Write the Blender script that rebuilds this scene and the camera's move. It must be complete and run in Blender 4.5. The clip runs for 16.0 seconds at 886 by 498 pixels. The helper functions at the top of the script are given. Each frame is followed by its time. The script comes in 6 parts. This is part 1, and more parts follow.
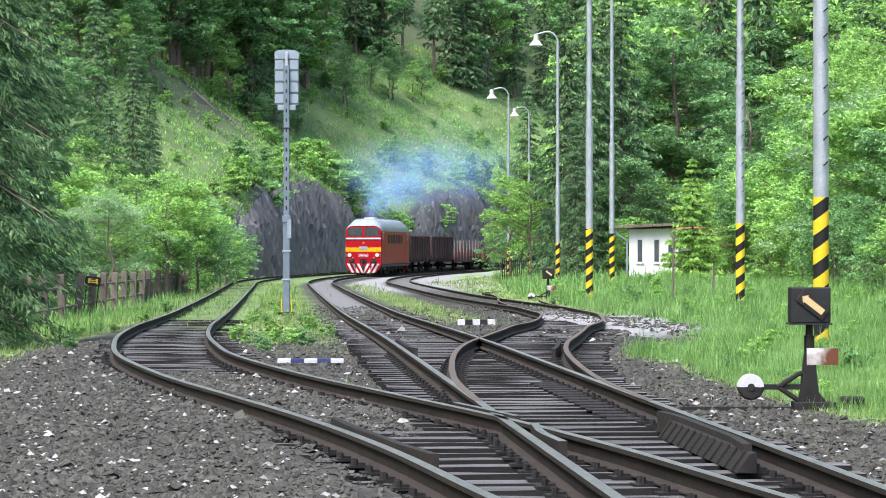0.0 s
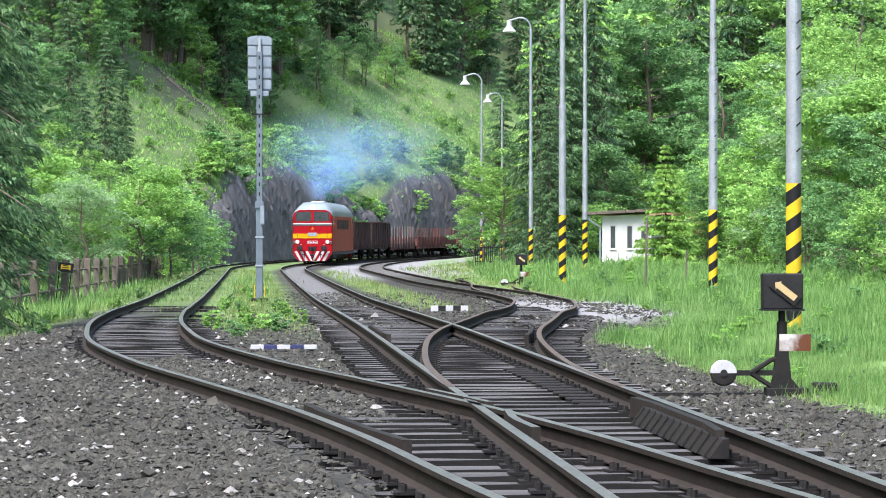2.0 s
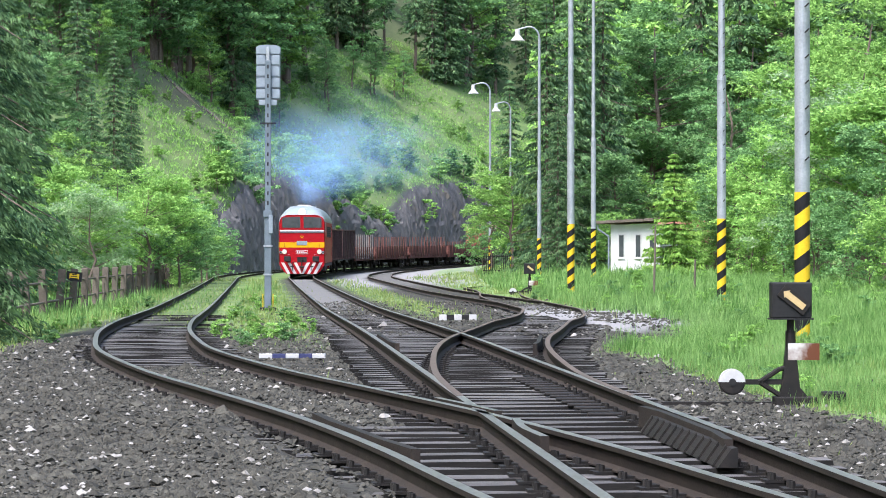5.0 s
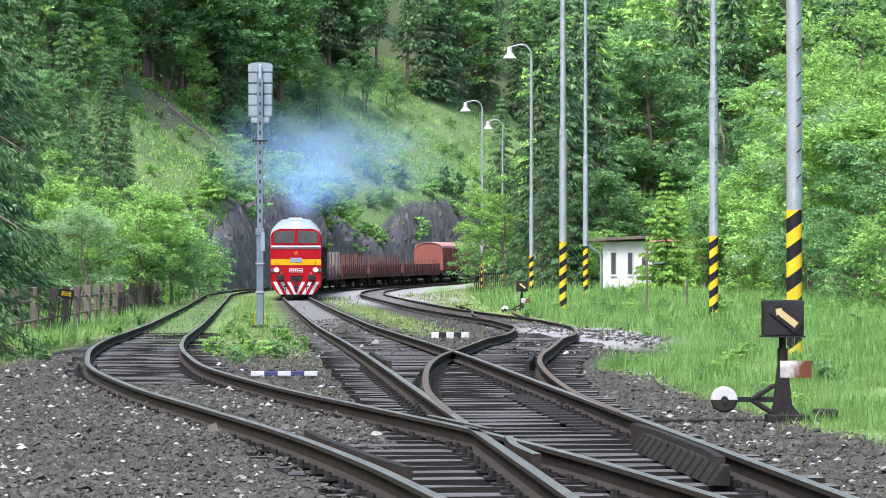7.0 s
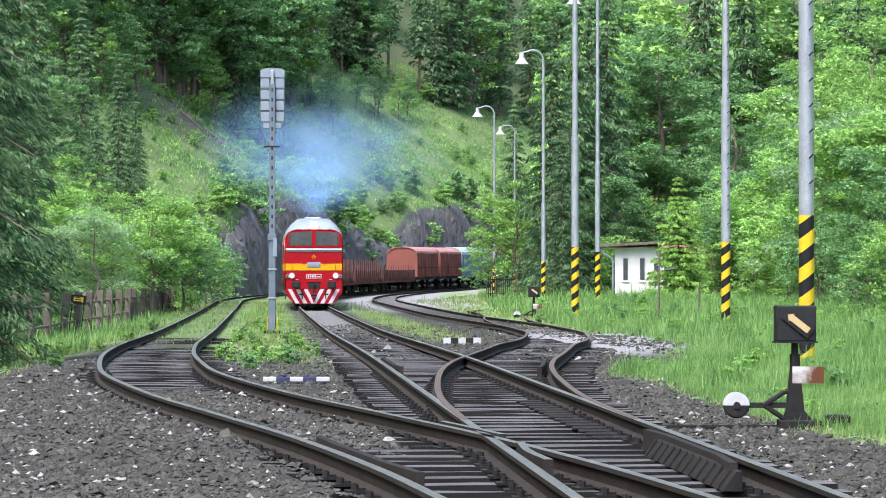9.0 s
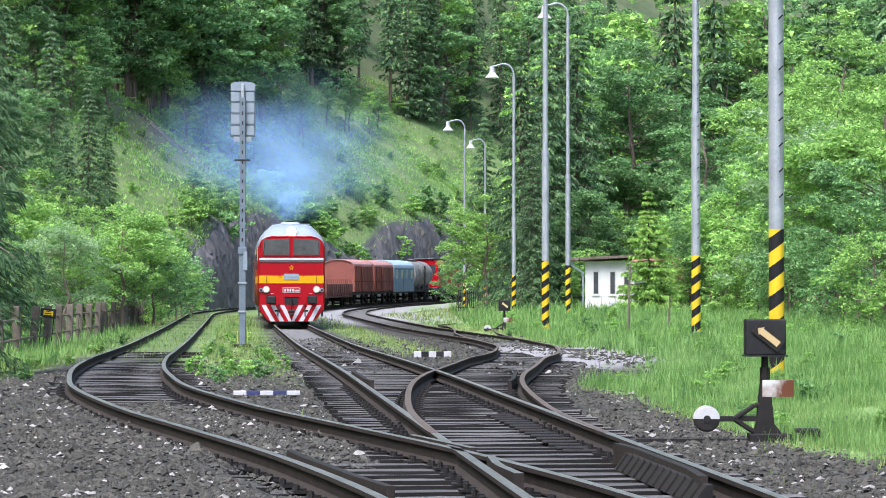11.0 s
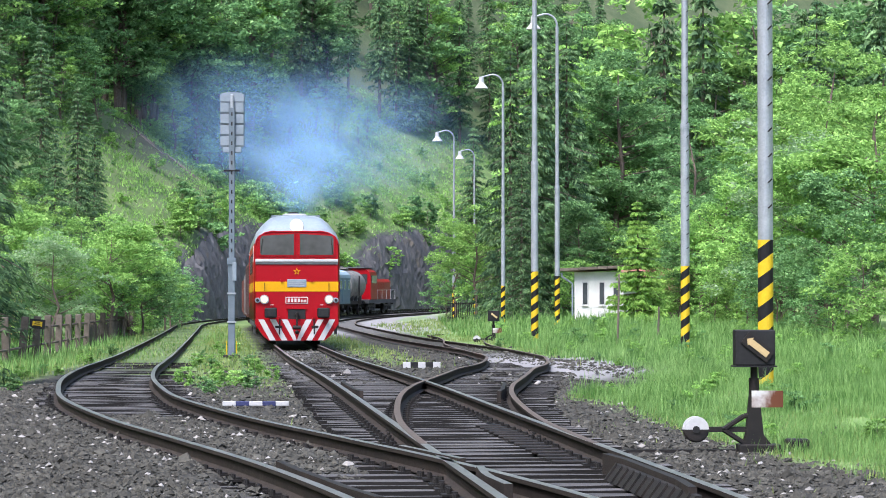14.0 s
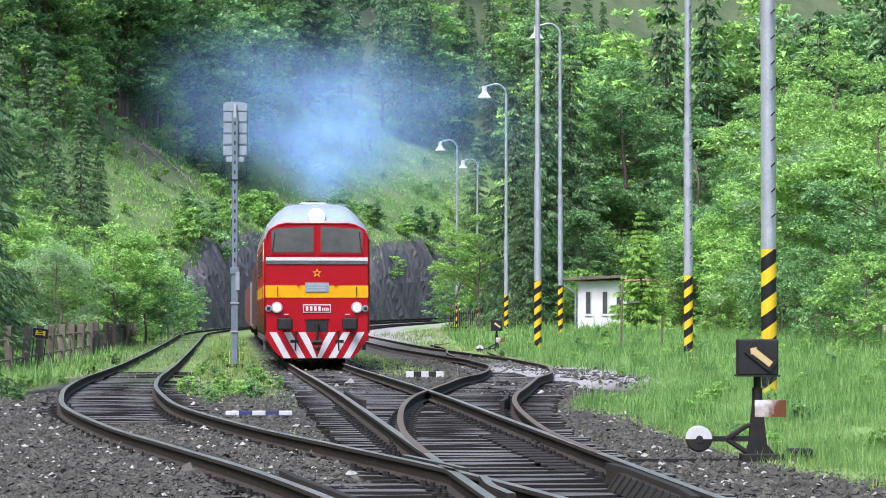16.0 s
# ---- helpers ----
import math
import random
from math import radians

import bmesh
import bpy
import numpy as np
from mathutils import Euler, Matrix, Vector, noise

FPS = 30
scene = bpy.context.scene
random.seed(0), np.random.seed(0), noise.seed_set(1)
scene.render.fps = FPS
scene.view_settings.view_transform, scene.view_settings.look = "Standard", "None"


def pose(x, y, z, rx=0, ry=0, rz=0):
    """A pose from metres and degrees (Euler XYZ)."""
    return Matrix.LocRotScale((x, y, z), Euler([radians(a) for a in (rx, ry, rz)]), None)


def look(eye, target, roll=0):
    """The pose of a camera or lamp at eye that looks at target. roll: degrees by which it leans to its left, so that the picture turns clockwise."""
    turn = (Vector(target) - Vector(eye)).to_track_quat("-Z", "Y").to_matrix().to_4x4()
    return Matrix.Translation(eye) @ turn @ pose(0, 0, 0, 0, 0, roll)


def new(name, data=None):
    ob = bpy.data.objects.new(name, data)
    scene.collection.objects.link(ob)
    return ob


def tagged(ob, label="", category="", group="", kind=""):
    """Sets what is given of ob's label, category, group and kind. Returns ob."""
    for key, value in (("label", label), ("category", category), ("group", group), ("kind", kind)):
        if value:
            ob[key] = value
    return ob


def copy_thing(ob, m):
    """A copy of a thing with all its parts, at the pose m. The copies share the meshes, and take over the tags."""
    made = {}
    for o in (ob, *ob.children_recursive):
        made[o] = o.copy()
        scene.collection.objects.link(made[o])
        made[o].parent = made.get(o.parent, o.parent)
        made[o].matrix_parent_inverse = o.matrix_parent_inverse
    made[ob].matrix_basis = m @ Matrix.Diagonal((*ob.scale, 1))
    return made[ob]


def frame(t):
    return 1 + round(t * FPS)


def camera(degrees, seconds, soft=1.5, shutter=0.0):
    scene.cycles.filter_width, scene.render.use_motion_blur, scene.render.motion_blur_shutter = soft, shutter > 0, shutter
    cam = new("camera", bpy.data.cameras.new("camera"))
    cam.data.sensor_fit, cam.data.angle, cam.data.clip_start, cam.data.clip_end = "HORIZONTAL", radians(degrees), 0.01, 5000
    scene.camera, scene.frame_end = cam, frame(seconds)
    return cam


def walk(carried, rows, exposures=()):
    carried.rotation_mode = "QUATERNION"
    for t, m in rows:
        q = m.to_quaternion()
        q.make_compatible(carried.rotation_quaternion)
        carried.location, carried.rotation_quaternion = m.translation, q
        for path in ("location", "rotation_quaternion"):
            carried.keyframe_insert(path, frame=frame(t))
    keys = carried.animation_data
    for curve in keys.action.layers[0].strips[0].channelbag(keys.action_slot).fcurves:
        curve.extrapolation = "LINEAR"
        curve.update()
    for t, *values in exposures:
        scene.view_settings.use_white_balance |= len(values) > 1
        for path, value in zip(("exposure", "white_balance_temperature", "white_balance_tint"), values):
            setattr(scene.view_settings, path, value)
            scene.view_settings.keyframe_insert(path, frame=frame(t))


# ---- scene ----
cam = camera(18.745, 16.0, soft=0.95)
FOCAL, EYE = 4750.0, (0.0, 0.0, 1.2)


def aim(dx, dy):
    """The pose of the tripod head, turned by dx, dy sixteen-hundredths of the picture's width."""
    yaw, tilt = dx / FOCAL, (25.0 + dy) / FOCAL
    return look(EYE, (-100 * math.sin(yaw), 100 * math.cos(yaw), EYE[2] + 100 * math.tan(tilt)))


PAN = [(0, 0, 0), (0.5, -7.7, 0), (1, -13.8, -7.7), (1.5, -21.4, -18), (2, -47.5, -24.5), (2.5, -73.5, -30.6), (3, -81.2, -43),
       (3.5, -67.4, -58.5), (4, -39.8, -43), (6.5, -30.6, 18.4), (7, -46.5, 22.5), (7.5, -50, 21.4), (8, -45.5, 21.8), (8.5, -22, 26),
       (11, -77.5, 56.6), (11.5, -92, 59.3), (12, -99.5, 60.8), (12.5, -107.2, 66.3), (13, -110.3, 75.5), (13.5, -108.7, 79.3),
       (14, -96.5, 75.3), (14.5, -85.8, 76), (15, -88, 85.5), (15.5, -94, 95), (16, -91, 92)]
walk(cam, [(t, aim(dx, dy)) for t, dx, dy in PAN], exposures=[(0, 2.17, 6150, 13), (9, 2.08, 6050, 15), (16, 1.96, 6000, 16)])

# ---- light: bright overcast sky, a broad soft sun high behind the camera's left shoulder ----
world = bpy.data.worlds.new("sky")
scene.world = world
world.use_nodes = True
wn = world.node_tree
sky = wn.nodes.new("ShaderNodeTexSky")
sky.sky_type, sky.sun_disc = "NISHITA", False
sky.sun_elevation, sky.sun_rotation = radians(58), radians(215)
sky.dust_density, sky.air_density = 3.0, 1.2
wn.links.new(sky.outputs[0], wn.nodes["Background"].inputs[0])
wn.nodes["Background"].inputs[1].default_value = 0.15
sun = new("sun", bpy.data.lights.new("sun", "SUN"))
sun.data.energy, sun.data.angle, sun.data.color = 1.9, radians(25), (1.0, 0.97, 0.93)
sun.matrix_world = look((-30, -42, 85), (0, 0, 0))

# ---- materials ----


def mat(name, a, b=None, rough=0.7, metal=0.0, scale=4.0, fine=40.0, bump=0.15, stain=None, vary=0.0, spots=0.5, coord="Object"):
    """A surface of two tones (a, b) mottled at two sizes, an optional stain colour, fine relief."""
    m = bpy.data.materials.new(name)
    m.use_nodes = True
    n, l = m.node_tree.nodes, m.node_tree.links
    p = n["Principled BSDF"]
    p.inputs["Metallic"].default_value = metal
    p.inputs["Specular IOR Level"].default_value = 0.5 if rough < 0.3 else 0.15
    tc = n.new("ShaderNodeTexCoord")
    big, small = n.new("ShaderNodeTexNoise"), n.new("ShaderNodeTexNoise")
    for t, s, d in ((big, scale, 5.0), (small, fine, 4.0)):
        t.inputs["Scale"].default_value, t.inputs["Detail"].default_value = s, d
        l.new(tc.outputs[coord], t.inputs["Vector"])
    b = b or tuple(c * 0.72 for c in a)
    mix = n.new("ShaderNodeMix")
    mix.data_type = "RGBA"
    add = n.new("ShaderNodeMath")
    add.operation = "MULTIPLY_ADD"
    l.new(small.outputs[0], add.inputs[0])
    add.inputs[1].default_value = 0.6
    l.new(big.outputs[0], add.inputs[2])
    ramp = n.new("ShaderNodeMapRange")
    ramp.inputs[1].default_value, ramp.inputs[2].default_value = 0.55, 1.1
    l.new(add.outputs[0], ramp.inputs[0])
    l.new(ramp.outputs[0], mix.inputs[0])
    mix.inputs[6].default_value, mix.inputs[7].default_value = (*a, 1), (*b, 1)
    colour = mix.outputs[2]
    if stain:
        st, sr, sm = n.new("ShaderNodeTexNoise"), n.new("ShaderNodeMapRange"), n.new("ShaderNodeMix")
        sm.data_type = "RGBA"
        st.inputs["Scale"].default_value, st.inputs["Detail"].default_value = scale * 0.6, 8.0
        l.new(tc.outputs[coord], st.inputs["Vector"])
        sr.inputs[1].default_value, sr.inputs[2].default_value = spots, spots + 0.12
        l.new(st.outputs[0], sr.inputs[0])
        l.new(sr.outputs[0], sm.inputs[0])
        l.new(colour, sm.inputs[6])
        sm.inputs[7].default_value = (*stain, 1)
        colour = sm.outputs[2]
    if vary:
        oi, ge, hs, mr, ad = (n.new("ShaderNode" + k) for k in ("ObjectInfo", "NewGeometry", "HueSaturation", "MapRange", "Math"))
        ad.operation = "ADD"
        l.new(oi.outputs["Random"], ad.inputs[0])
        l.new(ge.outputs["Random Per Island"], ad.inputs[1])
        mr.inputs[2].default_value, mr.inputs[3].default_value, mr.inputs[4].default_value = 2.0, 1 - vary, 1 + vary
        l.new(ad.outputs[0], mr.inputs[0])
        l.new(mr.outputs[0], hs.inputs["Value"])
        l.new(colour, hs.inputs["Color"])
        colour = hs.outputs[0]
    l.new(colour, p.inputs["Base Color"])
    rr = n.new("ShaderNodeMapRange")
    rr.inputs[3].default_value, rr.inputs[4].default_value = max(0.05, rough - 0.12), min(1, rough + 0.12)
    l.new(small.outputs[0], rr.inputs[0])
    l.new(rr.outputs[0], p.inputs["Roughness"])
    if bump:
        bp = n.new("ShaderNodeBump")
        bp.inputs["Strength"].default_value, bp.inputs["Distance"].default_value = bump, 0.02
        l.new(add.outputs[0], bp.inputs["Height"])
        l.new(bp.outputs[0], p.inputs["Normal"])
    return m


def leaf_mat(name, a, b, through_light=0.35, spread=0.35, clump=1.3):
    """Leaves: tones between a and b, by spray and by leaf, lit through from behind."""
    m = bpy.data.materials.new(name)
    m.use_nodes = True
    n, l = m.node_tree.nodes, m.node_tree.links
    n.remove(n["Principled BSDF"])
    ge, oi, mix, hs, mr = (n.new("ShaderNode" + k) for k in ("NewGeometry", "ObjectInfo", "Mix", "HueSaturation", "MapRange"))
    mix.data_type = "RGBA"
    mix.inputs[6].default_value, mix.inputs[7].default_value = (*a, 1), (*b, 1)
    tc, nz, ad, nr = (n.new("ShaderNode" + k) for k in ("TexCoord", "TexNoise", "Math", "MapRange"))
    ad.operation = "MULTIPLY_ADD"
    nz.inputs["Scale"].default_value, nz.inputs["Detail"].default_value = clump, 3.0
    l.new(tc.outputs["Object"], nz.inputs["Vector"])
    nr.inputs[1].default_value, nr.inputs[2].default_value = 0.36, 0.64
    l.new(nz.outputs[0], nr.inputs[0])
    l.new(ge.outputs["Random Per Island"], ad.inputs[0])
    ad.inputs[1].default_value, ad.inputs[2].default_value = 0.7, -0.2
    av = n.new("ShaderNodeMath")
    av.operation = "MULTIPLY_ADD"
    l.new(nr.outputs[0], av.inputs[0])
    av.inputs[1].default_value = 0.7
    l.new(ad.outputs[0], av.inputs[2])
    l.new(av.outputs[0], mix.inputs[0])
    mr.inputs[3].default_value, mr.inputs[4].default_value = 1 - spread, 1 + spread
    l.new(oi.outputs["Random"], mr.inputs[0])
    l.new(mr.outputs[0], hs.inputs["Value"])
    l.new(mix.outputs[2], hs.inputs["Color"])
    d, t, ms = n.new("ShaderNodeBsdfDiffuse"), n.new("ShaderNodeBsdfTranslucent"), n.new("ShaderNodeMixShader")
    ms.inputs[0].default_value = through_light
    for s in (d, t):
        l.new(hs.outputs[0], s.inputs["Color"])
    l.new(d.outputs[0], ms.inputs[1])
    l.new(t.outputs[0], ms.inputs[2])
    l.new(ms.outputs[0], n["Material Output"].inputs[0])
    return m


def glow(name, colour, strength):
    m = bpy.data.materials.new(name)
    m.use_nodes = True
    p = m.node_tree.nodes["Principled BSDF"]
    p.inputs["Base Color"].default_value = p.inputs["Emission Color"].default_value = (*colour, 1)
    p.inputs["Emission Strength"].default_value = strength
    return m


RAIL_TOP = mat("worn rail steel", (0.22, 0.225, 0.22), (0.13, 0.13, 0.125), 0.36, 0.7, 3, 30, 0.04)
RAIL_SIDE = mat("rusty rail web", (0.013, 0.011, 0.010), (0.030, 0.023, 0.018), 0.8, 0.0, 6, 60, 0.3)
RAIL_RUST = mat("rusty little used rail", (0.095, 0.075, 0.062), (0.06, 0.045, 0.036), 0.55, 0.3, 4, 40, 0.1)
IRON = mat("black greasy iron", (0.008, 0.008, 0.008), (0.018, 0.015, 0.013), 0.6, 0.0, 9, 60, 0.2)
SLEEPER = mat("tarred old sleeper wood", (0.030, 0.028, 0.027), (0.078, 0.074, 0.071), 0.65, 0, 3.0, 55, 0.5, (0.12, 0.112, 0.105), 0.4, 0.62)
# creosoted sides, their colour taken near black to paint in the gaps' shade
SLEEPER_SIDE = mat("creosoted sleeper side, gap shade painted in", (0.007, 0.0065, 0.006), (0.014, 0.013, 0.012), 0.8, 0, 3.0, 55, 0.4)
STONE = mat("grey brown ballast stone", (0.050, 0.0485, 0.0405), (0.019, 0.0182, 0.0148), 0.85, 0, 9, 70, 0.4, None, 0.75)
PALESTONE = mat("pale limestone chips", (0.22, 0.21, 0.195), (0.11, 0.105, 0.097), 0.9, 0, 9, 70, 0.4, None, 0.5)
ASPHALT = mat("pale compacted gravel", (0.42, 0.40, 0.37), (0.30, 0.28, 0.26), 0.95, 0, 0.8, 18, 0.4)
STEEL = mat("galvanised steel", (0.29, 0.31, 0.33), (0.185, 0.20, 0.22), 0.5, 0.4, 2.5, 30, 0.05)
GREYPAINT = mat("grey blue painted steel", (0.115, 0.14, 0.165), (0.08, 0.10, 0.118), 0.55, 0.1, 3, 30, 0.06)
PALEGREY = mat("pale grey painted sheet", (0.185, 0.215, 0.245), (0.14, 0.165, 0.19), 0.5, 0.1, 3, 25, 0.05)
YELLOW = mat("yellow warning paint", (0.48, 0.33, 0.012), (0.37, 0.25, 0.012), 0.6, 0, 5, 40, 0.05)
BLACK = mat("black warning paint", (0.009, 0.009, 0.010), (0.018, 0.018, 0.018), 0.6, 0, 5, 40, 0.05)
WHITE = mat("white paint", (0.38, 0.38, 0.38), (0.28, 0.28, 0.275), 0.6, 0, 3, 30, 0.05)
WOOD = mat("weathered grey wood", (0.105, 0.088, 0.072), (0.055, 0.046, 0.038), 0.85, 0, 5, 45, 0.4, None, 0.3)
BARK = mat("bark", (0.085, 0.065, 0.05), (0.15, 0.12, 0.10), 0.95, 0, 5, 35, 0.6)
LEAF_BRIGHT = leaf_mat("fresh beech leaves", (0.095, 0.200, 0.050), (0.305, 0.50, 0.135), 0.38, 0.22)
LEAF_MID = leaf_mat("summer leaves", (0.062, 0.138, 0.054), (0.200, 0.355, 0.135), 0.36, 0.22)
LEAF_PALE = leaf_mat("pale blossoming leaves", (0.14, 0.27, 0.095), (0.34, 0.46, 0.26), 0.4)
NEEDLE = leaf_mat("dark spruce needles", (0.036, 0.076, 0.042), (0.150, 0.245, 0.105), 0.3, 0.3)
NEEDLE_NEW = leaf_mat("young spruce needles", (0.11, 0.23, 0.05), (0.30, 0.48, 0.11), 0.4, 0.05)
GRASS = leaf_mat("meadow grass blades", (0.054, 0.130, 0.029), (0.23, 0.365, 0.125), 0.38, 0.1, 0.9)
GRASS_DRY = leaf_mat("short dry grass", (0.10, 0.17, 0.045), (0.23, 0.27, 0.10), 0.3, 0.1)

# ---- plan: the through track runs straight, then bends right on a 343 m arc ----
XS, YS, HEAD, RADIUS = 2.492, 0.0, -0.06105, 343.0
BEND = 161.3
UX, UY = math.sin(HEAD), math.cos(HEAD)
BX, BY = XS + UX * BEND, YS + UY * BEND
OX, OY = BX + UY * RADIUS, BY - UX * RADIUS


def zrail(y):
    return -0.15 * smooth(38, 78, y) + 0.000023 * max(0.0, y - 78.0) ** 2


def line(p, off=0.0):
    """Place and heading (turned right, radians) at p metres along the through track, off metres to its right."""
    if p <= BEND:
        return XS + UX * p + UY * off, YS + UY * p - UX * off, HEAD
    a = HEAD + (p - BEND) / RADIUS
    return OX - (RADIUS - off) * math.cos(a), OY + (RADIUS - off) * math.sin(a), a


def lateral(x, y):
    """How far along the through track a place lies, and how far to its right."""
    p = (x - XS) * UX + (y - YS) * UY
    if p <= BEND:
        return p, (x - XS) * UY - (y - YS) * UX
    a = math.atan2(y - OY, OX - x)
    return BEND + (a - HEAD) * RADIUS, RADIUS - math.hypot(x - OX, y - OY)


def smooth(a, b, v):
    t = min(1.0, max(0.0, (v - a) / (b - a)))
    return t * t * (3 - 2 * t)


def ramp_of(v, pts):
    for (a, fa), (b, fb) in zip(pts, pts[1:]):
        if v <= b:
            return fa + (fb - fa) * smooth(a, b, v)
    return pts[-1][1]


A_PATH = [(5, 2.55), (10, 1.70), (14, 0.98), (17.3, 0.43), (20.8, -0.28), (24.6, -1.20), (29, -2.27), (35, -3.46), (40, -4.14), (46.2, -4.80), (55, -5.5), (61, -5.88)]
C_PATH = [(23.4, 1.06), (27.7, 0.88), (32.2, 0.86), (36.8, 0.94), (41, 1.15), (45, 1.48), (49, 1.80), (54, 2.18), (58.3, 2.65), (62.3, 2.95), (66.8, 3.18), (71.5, 3.36), (76.3, 3.26),
          (82, 3.05), (88.5, 2.55), (98.5, 1.72), (108.5, 0.92)]
LITTER = (-23.0, 256.0)
CLIFF = [(190, 0.0), (214, 3.4), (234, 7.2), (250, 8.6), (263, 7.2), (281, 4.7), (295, 8.3), (309, 8.9), (420, 9.0)]
FOOT = [(40, 60.0), (90, 34.0), (130, 17.0), (165, 9.6), (420, 9.6)]


def across(path, y):
    for (ya, xa), (yb, xb) in zip(path, path[1:]):
        if y <= yb:
            return xa + (xb - xa) * (y - ya) / (yb - ya)
    return path[-1][1]


def bed(x, y, e):
    """Open gaps between the turnout's sleepers, and ballast heaped over those of the siding."""
    a = x - across(A_PATH, y)
    gap = 1 - smooth(1.15, 1.45, abs(e))
    if y < 21.5 or 34 < y < 50:
        gap = max(gap, smooth(-0.95, -0.75, a) * (1 - smooth(1.0, 1.3, a)))
    if 24 < y < 48:
        gap = max(gap, 1 - smooth(1.15, 1.45, abs(x - across(C_PATH, y))))
    gap *= smooth(8, 11, y) * (1 - smooth(44, 50, y))
    heap = smooth(20.5, 23.5, y) * (1 - smooth(31, 36, y)) * smooth(-2.4, -1.6, a) * (1 - smooth(0.7, 1.2, a))
    side = smooth(-2.6, -1.5, a) * (1 - smooth(-0.95, -0.8, a)) * smooth(9, 14, y) * (1 - smooth(33, 38, y))
    return max(0.055 * max(heap, side) * (1 - gap), 0.0) - 0.11 * gap


def ground_z(x, y):
    p, e = lateral(x, y)
    z = zrail(min(y, 330)) - 0.20
    calm = 0.35 + 0.65 * smooth(5.0, 9.0, abs(e + 1.5))
    z += calm * (0.05 * noise.noise((x * 0.35, y * 0.35, 0)) + 0.025 * noise.noise((x * 1.7, y * 1.7, 3))) - 0.01
    if 8 < y < 54 and -7 < e < 4:
        z += bed(x, y, e)
    foot = ramp_of(p, FOOT)
    if e < -5.5:
        z -= 0.22 * smooth(-5.5, -8.0, e) if e > -foot else 0.22
    if e < -foot:
        d = -e - foot
        cliff = ramp_of(p, CLIFF)
        z += cliff * smooth(0.2, 2.2, d)
        z += 0.72 * max(0.0, d - 1.5) + 0.9 * noise.noise((x * 0.09, y * 0.09, 5)) * smooth(2, 10, d)
        z += 0.25 * max(0.0, d - 40)
    elif e > 5.0:
        z += 0.55 * smooth(6.0, 13.0, e) * smooth(50, 105, y) + 0.10 * smooth(3.0, 6.0, e)
        z += 0.45 * max(0.0, e - 34.0) + 0.25 * max(0.0, e - 80)
    return z


def at(px, y):
    """Across the view: the place at depth y seen at px of 1568 when the camera starts."""
    return (px - 784.0) / FOCAL * y


# ---- mesh helpers ----


def link(name, bm, material, parent=None, label="", smooth_faces=False):
    me = bpy.data.meshes.new(name)
    bm.to_mesh(me)
    bm.free()
    if smooth_faces:
        me.shade_smooth()
    for m in (material if isinstance(material, (list, tuple)) else [material]):
        me.materials.append(m)
    ob = new(name, me)
    ob.parent = parent
    if label:
        ob["label"] = label
    return ob


def part(name, bm, material, parent, label=""):
    return link(name, bm, material, parent, label)


def raw(name, verts, faces, material, parent=None):
    me = bpy.data.meshes.new(name)
    me.from_pydata([tuple(v) for v in verts], [], [tuple(f) for f in faces])
    me.materials.append(material)
    ob = new(name, me)
    ob.parent = parent
    return ob


def thing(name, label, category, m=None, group="", kind=""):
    ob = tagged(new(name), label, category, group, kind)
    if m is not None:
        ob.matrix_basis = m
    return ob


def box(bm, x0, x1, y0, y1, z0, z1, bevel=0.0, m=None, index=0):
    r = bmesh.ops.create_cube(bm, size=1.0)
    vs = r["verts"]
    for v in vs:
        v.co = Vector((x0 + (v.co.x + 0.5) * (x1 - x0), y0 + (v.co.y + 0.5) * (y1 - y0), z0 + (v.co.z + 0.5) * (z1 - z0)))
    fs = list({f for v in vs for f in v.link_faces})
    for f in fs:
        f.material_index = index
    if bevel:
        es = list({e for v in vs for e in v.link_edges})
        out = bmesh.ops.bevel(bm, geom=es, offset=bevel, segments=2, affect="EDGES", profile=0.5)
        vs = list({v for f in out["faces"] for v in f.verts})
    if m is not None:
        bmesh.ops.transform(bm, matrix=m, verts=[v for v in vs if v.is_valid])
    return bm


def cyl(bm, r0, r1, a, b, seg=12):
    """A round bar from a to b."""
    a, b = Vector(a), Vector(b)
    r = bmesh.ops.create_cone(bm, cap_ends=True, segments=seg, radius1=r0, radius2=r1, depth=(b - a).length)
    q = (b - a).to_track_quat("Z", "Y").to_matrix().to_4x4()
    bmesh.ops.transform(bm, matrix=Matrix.Translation((a + b) / 2) @ q, verts=r["verts"])
    return bm


def prism(bm, outline, y0, y1, index=0):
    """An outline in x, z drawn out from y0 to y1."""
    f = [bm.verts.new((x, y0, z)) for x, z in outline]
    b = [bm.verts.new((x, y1, z)) for x, z in outline]
    n = len(outline)
    fs = [bm.faces.new(f), bm.faces.new(b[::-1])]
    fs += [bm.faces.new((f[i], b[i], b[(i + 1) % n], f[(i + 1) % n])) for i in range(n)]
    for k in fs:
        k.material_index = index
    bmesh.ops.recalc_face_normals(bm, faces=fs)
    return bm


def fresh():
    return bmesh.new()


